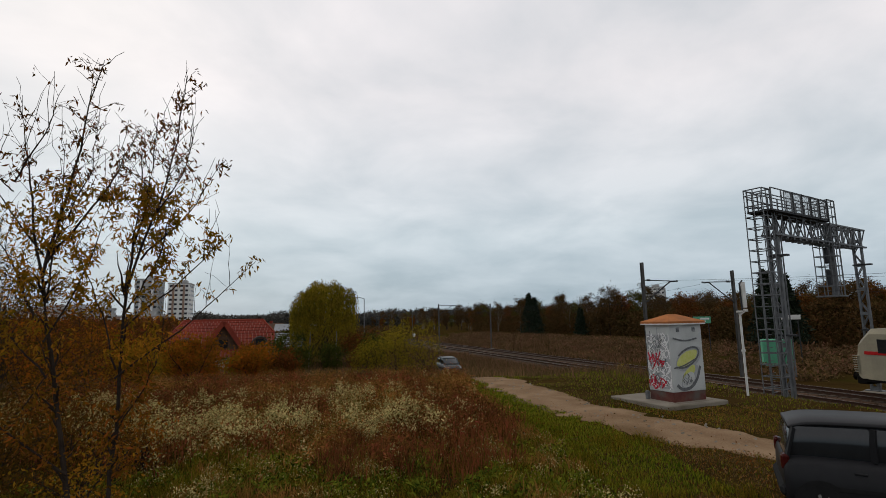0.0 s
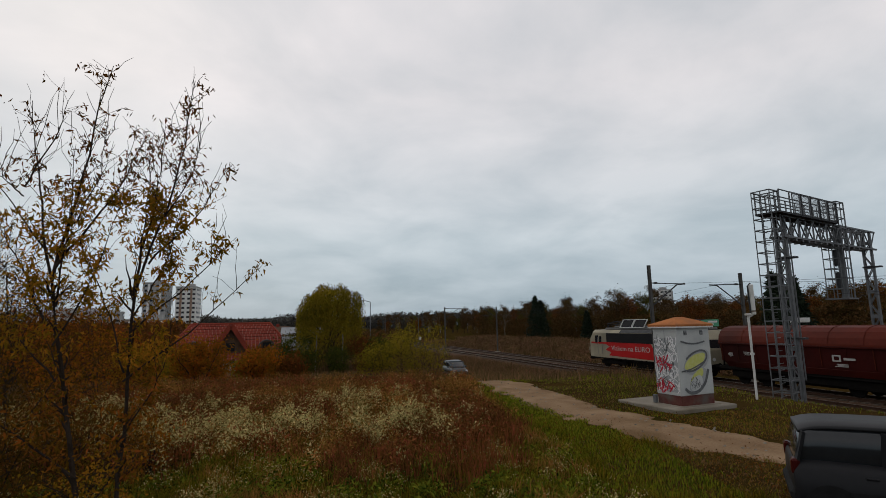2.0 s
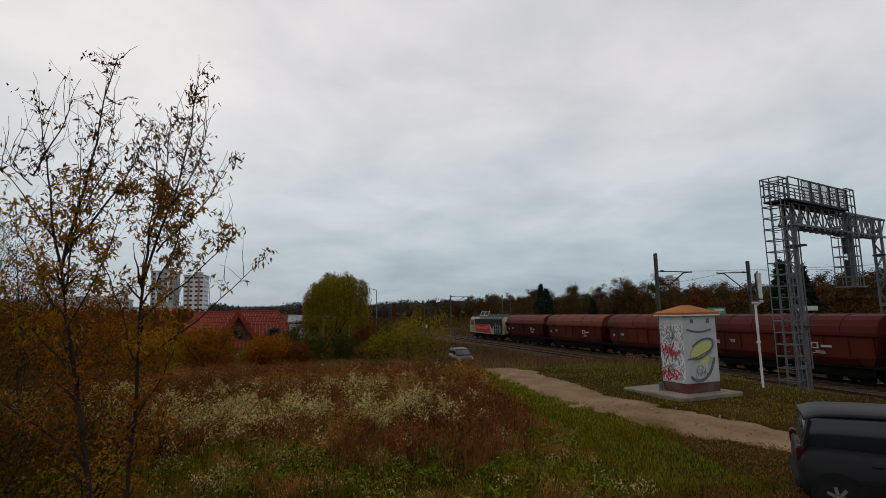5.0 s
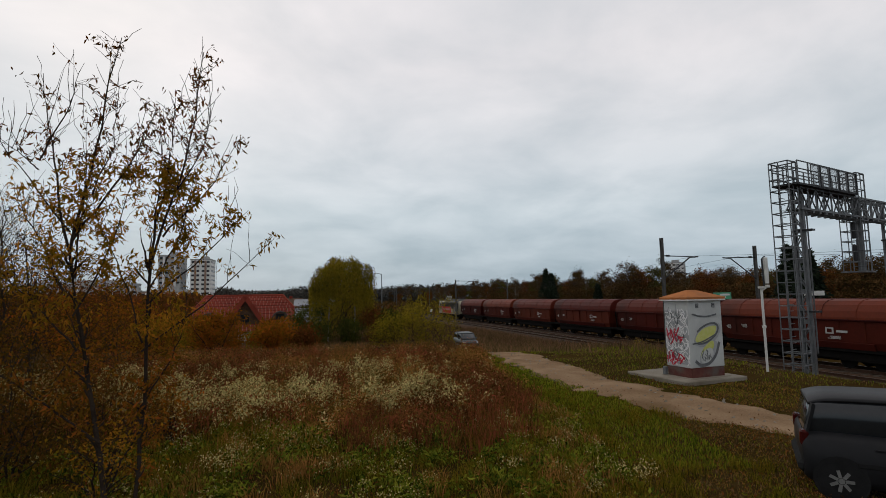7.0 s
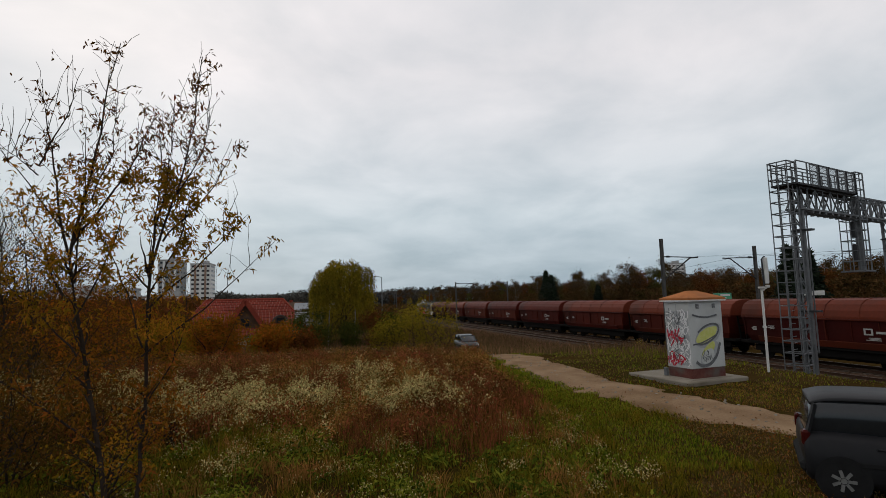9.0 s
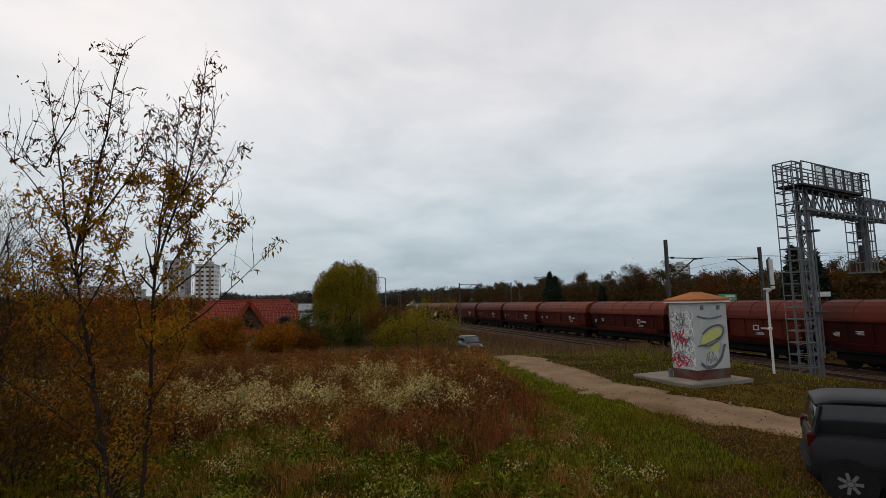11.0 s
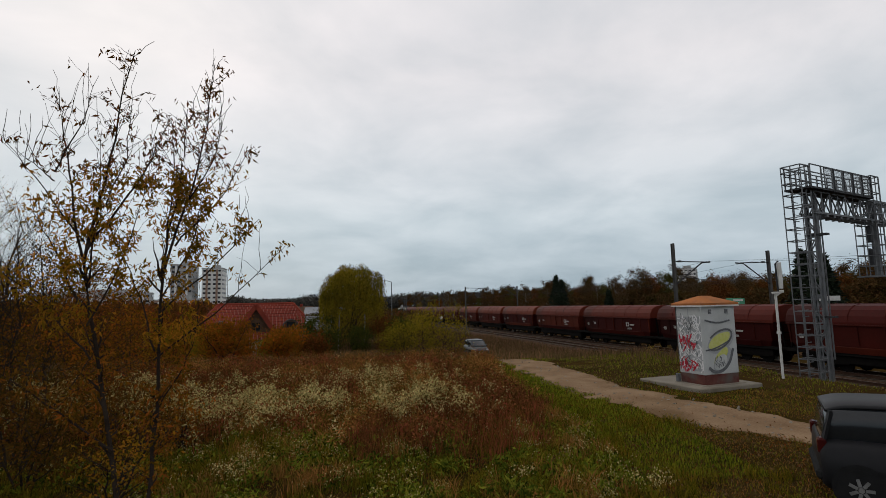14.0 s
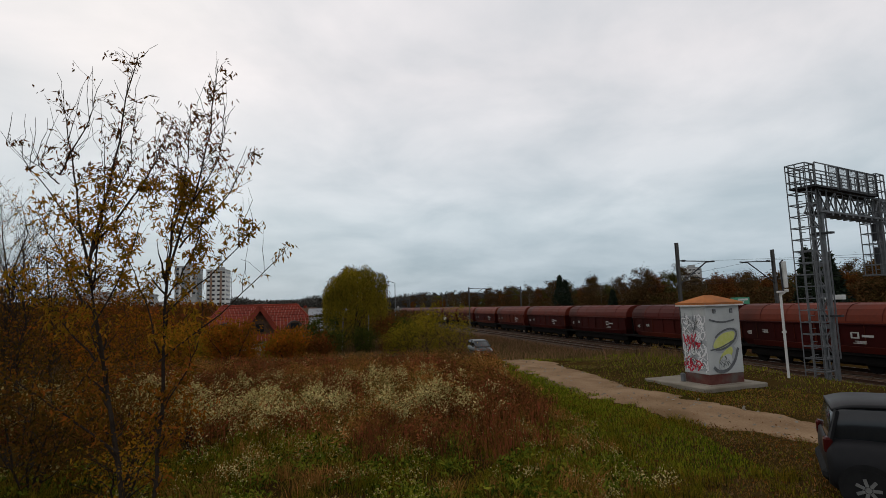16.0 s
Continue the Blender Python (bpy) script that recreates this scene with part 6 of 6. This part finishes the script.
def right_edge(y):
    """Where the tall weeds stop and the short grass by the path begins."""
    return 1.6 + 1.0 * smooth(11, 16, y) + 0.2 * math.sin(y * 1.7)


def build_meadow():
    r = rng(50)

    def spread(n, x0, x1, y0, y1, keep):
        X, Y = r.uniform(x0, x1, n), r.uniform(y0, y1, n)
        k = np.array([keep(x, y) for x, y in zip(X, Y)])
        return X[k], Y[k]
    patch = lambda x, y: noise.noise((x * 0.28, y * 0.28, 4)) + 0.5 * noise.noise((x * 0.9, y * 0.9, 6))
    clear = lambda x, y: path_dist(x, y) > path_half(y) * (0.84 + 0.55 * noise.noise((x * 1.6, y * 1.6, 3)) + 0.25 * noise.noise((x * 5, y * 5, 3)))
    slab = lambda x, y: not (7.2 < x < 12.9 and 17.2 < y < 22.3 and abs((x - 10.1) * 0.94 + (y - 19.9) * 0.342) < 2.0 and abs(-(x - 10.1) * 0.342 + (y - 19.9) * 0.94) < 1.8)
    # green grass near the camera and along the path
    X, Y = spread(90000, -9, 8, 5.5, 17, lambda x, y: x < 1.15 * y and clear(x, y) and patch(x, y) > -0.12 - 0.25 * smooth(1.0, 2.5, x) * smooth(10, 12, y) + 0.5 * smooth(2.8, 5.4, x - 0.45 * (y - 9)))
    H = np.array([0.17 + 0.10 * noise.noise((x * 0.7, y * 0.7, 1)) - 0.07 * (x > right_edge(y) + 0.3) for x, y in zip(X, Y)])
    tagged(fast_part("meadow_grass", *blades(X, Y, H, 0.007, r), GRASS), "green meadow grass among autumn weeds", "grass", kind="stuff")
    X, Y = spread(60000, 1.2, 7.0, 9.5, 31, lambda x, y: clear(x, y) and x < 5.6 - 0.03 * y + 0.6 and x > right_edge(y) - 0.1 and patch(x, y) > -0.5)
    tagged(fast_part("verge_grass", *blades(X, Y, 0.13, 0.010, r), VERGE), "short green verge beside the path", "grass", kind="stuff")
    # short carpet everywhere, drier towards the path
    X, Y = spread(90000, -9.5, 12, 5.5, 18, lambda x, y: x < 1.15 * y and clear(x, y) and slab(x, y))
    dry = np.array([smooth(2.2, 5.0, x - 0.45 * (y - 9) + 1.5 * patch(x, y)) for x, y in zip(X, Y)])
    k = r.uniform(0, 1, len(X)) < 0.25 + 0.5 * dry
    tagged(fast_part("short_grass", *blades(X[~k], Y[~k], 0.085, 0.006, r, 0.9), GRASS), "short worn grass beside the path", "grass", kind="stuff")
    tagged(fast_part("short_dry_grass", *blades(X[k], Y[k], 0.075, 0.006, r, 0.9), DRYGRASS), "short withered grass beside the path", "grass", kind="stuff")
    # tussocks of longer grass, and rusty grass at the weeds' edge
    X, Y = spread(260, -8, 6, 6.5, 14.5, lambda x, y: clear(x, y) and x < 1.1 * y and patch(x, y) > -0.2)
    X, Y = np.repeat(X, 60) + r.normal(size=len(X) * 60) * 0.10, np.repeat(Y, 60) + r.normal(size=len(Y) * 60) * 0.10
    tagged(fast_part("grass_tussocks", *blades(X, Y, 0.30, 0.006, r, 0.8), GRASS), "longer tussocks of bright green grass", "grass", kind="stuff")
    X, Y = spread(210, -2.5, 3.4, 10.5, 18, lambda x, y: clear(x, y) and x > -2.5 + 0.4 * abs(y - 13) and x < right_edge(y) + 0.5)
    X, Y = np.repeat(X, 55) + r.normal(size=len(X) * 55) * 0.13, np.repeat(Y, 55) + r.normal(size=len(Y) * 55) * 0.13
    tagged(fast_part("rusty_grass", *blades(X, Y, 0.55, 0.008, r, 0.45), WEED), "rusty brown tufts of tall grass", "grass", kind="stuff")
    X, Y = spread(120, -6, 3.4, 8, 16, lambda x, y: clear(x, y))
    X, Y = np.repeat(X, 50) + r.normal(size=len(X) * 50) * 0.12, np.repeat(Y, 50) + r.normal(size=len(Y) * 50) * 0.12
    tagged(fast_part("straw_tufts", *blades(X, Y, 0.38, 0.007, r, 0.7), DRYGRASS), "straw-coloured tufts in the grass", "grass", kind="stuff")
    X, Y = spread(26000, -12, 30, 56, 140, lambda x, y: off(x, y) > 6.8 and off(x, y) < 34 or off(x, y) < -4)
    tagged(fast_part("far_dry_grass", *blades(X, Y, 0.6, 0.05, r, 0.6), SCRUB), "dry brown grass along the far railway", "grass", kind="stuff")
    X, Y = spread(60000, 4, 26, 20, 75, lambda x, y: 6.8 < off(x, y) < 12.6 and slab(x, y) and clear(x, y))
    H = np.array([(0.70 + 0.30 * patch(x, y)) * smooth(22, 30, y) + 0.10 for x, y in zip(X, Y)])
    k = r.uniform(0, 1, len(X)) < 0.5
    tagged(fast_part("bank_weeds", *blades(X[k], Y[k], H[k], 0.022, r, 0.5), SCRUB), "brown weeds along the ballast", "weeds", kind="stuff")
    tagged(fast_part("bank_weeds", *blades(X[~k], Y[~k], H[~k] * 0.8, 0.02, r, 0.6), FADED), "faded olive weeds along the ballast", "weeds", kind="stuff")
    # broad-leaved low plants
    X, Y = spread(24000, -9, 3.5, 6, 14, lambda x, y: clear(x, y) and patch(x, y) > -0.02 and noise.noise((x * 1.5, y * 1.5, 41)) > -0.15)
    P = np.stack([X, Y, heights(X, Y) + r.uniform(0.03, 0.16, len(X))], 1)
    tagged(fast_part("low_plants", *leaf_quads(P, 0.095, r, 0.45), LEAFY), "low broad-leaved green plants", "plants", kind="stuff")
    X, Y = spread(14000, -9, 9, 6, 20, lambda x, y: x < 1.1 * y and (clear(x, y) or r.uniform() < 0.12))
    P = np.stack([X, Y, heights(X, Y) + r.uniform(0.01, 0.10, len(X))], 1)
    tagged(fast_part("fallen_leaves", *leaf_quads(P, 0.055, r, 0.5), LEAF_BROWN), "fallen brown leaves in the grass", "leaves", kind="stuff")
    # worn bare crumbs of soil and straw by the path
    X, Y = spread(5000, 2, 11, 7, 14, lambda x, y: clear(x, y) and x < 1.1 * y)
    P = np.stack([X, Y, heights(X, Y) + r.uniform(0.01, 0.05, len(X))], 1)
    tagged(fast_part("ground_litter", *leaf_quads(P, 0.06, r, 0.4), FADED), "straw and dead leaves by the path", "litter", kind="stuff")
    # dry grass: right of the path, on the bank and before the willow
    X, Y = spread(60000, 2, 17, 7, 45, lambda x, y: clear(x, y) and slab(x, y) and off(x, y) > 7.4 and (x > 4.2 or y > 29) and patch(x, y) > -0.30)
    H = np.array([0.09 + 0.34 * smooth(15.5, 11, off(x, y)) * smooth(20, 27, y) + 0.08 * patch(x, y) for x, y in zip(X, Y)])
    k = r.uniform(0, 1, len(X)) < 0.42
    tagged(fast_part("bank_grass", *blades(X[k], Y[k], H[k], 0.013, r, 0.6), VERGE), "short patchy grass on the railway bank", "grass", kind="stuff")
    tagged(fast_part("dry_grass", *blades(X[~k], Y[~k], H[~k] * 0.9, 0.012, r, 0.8), FADED), "dry faded grass on the railway bank", "grass", kind="stuff")
    X, Y = spread(30000, -30, 12, 26, 60, lambda x, y: clear(x, y) and off(x, y) > 7.6 and (x < 3.4 or y > 33) and patch(x, y) > -0.35)
    tagged(fast_part("brown_grass", *blades(X, Y, 0.62, 0.026, r, 0.5), FADED), "tall brown withered grass before the willow", "grass", kind="stuff")
    X, Y = spread(9000, -30, 12, 28, 60, lambda x, y: clear(x, y) and off(x, y) > 7.6 and patch(x, y) > 0.0)
    tagged(fast_part("straw_grass", *blades(X, Y, 0.6, 0.022, r, 0.5), FADED), "tall straw-coloured grass before the willow", "grass", kind="stuff")
    # tall weeds: stalks, leaves and pale seed heads
    def weed_field(y):
        return right_edge(y)
    field = lambda x, y: x < weed_field(y) and clear(x, y) and (y > 12.9 + 1.3 * noise.noise((x * 0.5, 0, 1)) or noise.noise((x * 0.8, y * 0.8, 2)) > 0.30)
    CX, CY = spread(1150, -15, 3.4, 11.0, 29, field)
    nc, each = len(CX), 17
    size = r.uniform(0.55, 1.25, nc)
    tone_c = np.array([noise.noise((x * 0.33, y * 0.33, 11)) for x, y in zip(CX, CY)]) + r.normal(size=nc) * 0.16
    drift_c = np.array([noise.noise((x * 0.26, y * 0.36, 15)) + 0.6 * noise.noise((x * 0.8, y * 0.8, 16)) for x, y in zip(CX, CY)]) + r.normal(size=nc) * 0.12
    mid_c = np.array([smooth(12.0, 14.0, y + 0.8 * math.sin(x * 0.9)) * smooth(22, 17.5, y) * smooth(1.4, -1.6, x) for x, y in zip(CX, CY)])
    chance_c = np.clip(mid_c * (0.50 + 2.3 * drift_c), 0, 0.96)
    # each clump is a low dome of stalks; a few stalks stand between the clumps
    DX, DY = r.normal(size=nc * each) * 0.24, r.normal(size=nc * each) * 0.24
    big = np.repeat(size, each)
    X, Y = np.repeat(CX, each) + DX * big, np.repeat(CY, each) + DY * big
    H = 0.80 * big * (1 - 1.6 * np.minimum((DX ** 2 + DY ** 2), 0.36)) * r.uniform(0.8, 1.15, len(X))
    tone, chance = np.repeat(tone_c, each), np.repeat(chance_c, each)
    SX, SY = spread(4500, -15, 3.6, 11.0, 29, field)
    X, Y, H = np.concatenate([X, SX]), np.concatenate([Y, SY]), np.concatenate([H, r.uniform(0.22, 0.7, len(SX))])
    tone, chance = np.concatenate([tone, r.normal(size=len(SX)) * 0.3]), np.concatenate([chance, np.full(len(SX), 0.06)])
    tagged(fast_part("weed_stalks", *blades(X, Y, H, 0.010, r, 0.25), WEED), "brown withered weed stalks", "weeds", kind="stuff")
    Z = heights(X, Y)
    n = 9
    P = np.repeat(np.stack([X, Y, Z], 1), n, 0)
    P[:, 2] += np.repeat(H, n) * r.uniform(0.25, 1.0, len(P))
    P[:, :2] += r.normal(size=(len(P), 2)) * 0.08
    g = np.repeat(tone > 0.08, n)
    tagged(fast_part("weed_leaves", *leaf_quads(P[g], 0.095, r, 0.28), DRYGRASS), "olive and straw weed leaves", "weeds", kind="stuff")
    tagged(fast_part("weed_leaves", *leaf_quads(P[~g], 0.095, r, 0.28), WEED), "reddish-brown weed leaves", "weeds", kind="stuff")
    # seed heads: in drifts, thickest in the middle of the field
    k = r.uniform(0, 1, len(X)) < chance
    m = 19
    P = np.repeat(np.stack([X[k], Y[k], Z[k] + H[k] * 0.86], 1), m, 0)
    P += r.normal(size=P.shape) * (0.075, 0.075, 0.10)
    tagged(fast_part("seed_heads", *leaf_quads(P, 0.066, r, 0.6), FLUFF), "pale fluffy seed heads of withered weeds", "weeds", kind="stuff")
    CX, CY = spread(120, -3.5, 3.6, 7.5, 12.5, lambda x, y: clear(x, y) and x < right_edge(y) + 1.4 and noise.noise((x * 0.7, y * 0.7, 51)) > -0.05)
    X, Y = np.repeat(CX, 46) + r.normal(size=len(CX) * 46) * 0.12, np.repeat(CY, 46) + r.normal(size=len(CY) * 46) * 0.12
    P = np.stack([X, Y, heights(X, Y) + r.uniform(0.06, 0.30, len(X))], 1)
    tagged(fast_part("leafy_tufts", *leaf_quads(P, 0.12, r, 0.30), LEAFY), "upright tufts of bright green leafy plants", "plants", kind="stuff")
    CX, CY = spread(18, -4.5, 1.6, 7.2, 11.5, lambda x, y: noise.noise((x * 0.8, y * 0.8, 61)) > 0.0)
    X, Y = np.repeat(CX, 70) + r.normal(size=len(CX) * 70) * 0.13, np.repeat(CY, 70) + r.normal(size=len(CY) * 70) * 0.13
    P = np.stack([X, Y, heights(X, Y) + r.uniform(0.12, 0.38, len(X))], 1)
    tagged(fast_part("seed_heads", *leaf_quads(P, 0.035, r, 0.7), FLUFF), "pale flowering tufts in the near grass", "weeds", kind="stuff")
    X, Y = spread(2600, -9, 4, 6.5, 14, lambda x, y: patch(x, y) > -0.05 and clear(x, y) and noise.noise((x * 1.4, y * 1.4, 31)) > 0.05)
    P = np.repeat(np.stack([X, Y, heights(X, Y) + 0.2], 1), 9, 0)
    P += r.normal(size=P.shape) * (0.05, 0.05, 0.05)
    tagged(fast_part("seed_heads", *leaf_quads(P, 0.03, r, 0.8), FLUFF), "small pale seed heads in the near grass", "weeds", kind="stuff")


build_meadow()


# stones on the path
def build_stones():
    r = random.Random(77)
    g = Geo()
    for _ in range(420):
        i = r.randrange(len(PATH_LINE))
        x, y = PATH_LINE[i]
        x, y = x + r.gauss(0, 0.6), y + r.gauss(0, 0.6)
        s = r.uniform(0.012, 0.05)
        g.box((x, y, height(x, y) + 0.03), (s * 2, s * 1.5, s), Euler((r.random(), r.random(), r.random() * 6)).to_matrix().to_4x4(), bevel=0)
    tagged(part("path_stones", g, CONC), "small pale stones trodden into the path", "stones", kind="stuff")


build_stones()

motions()
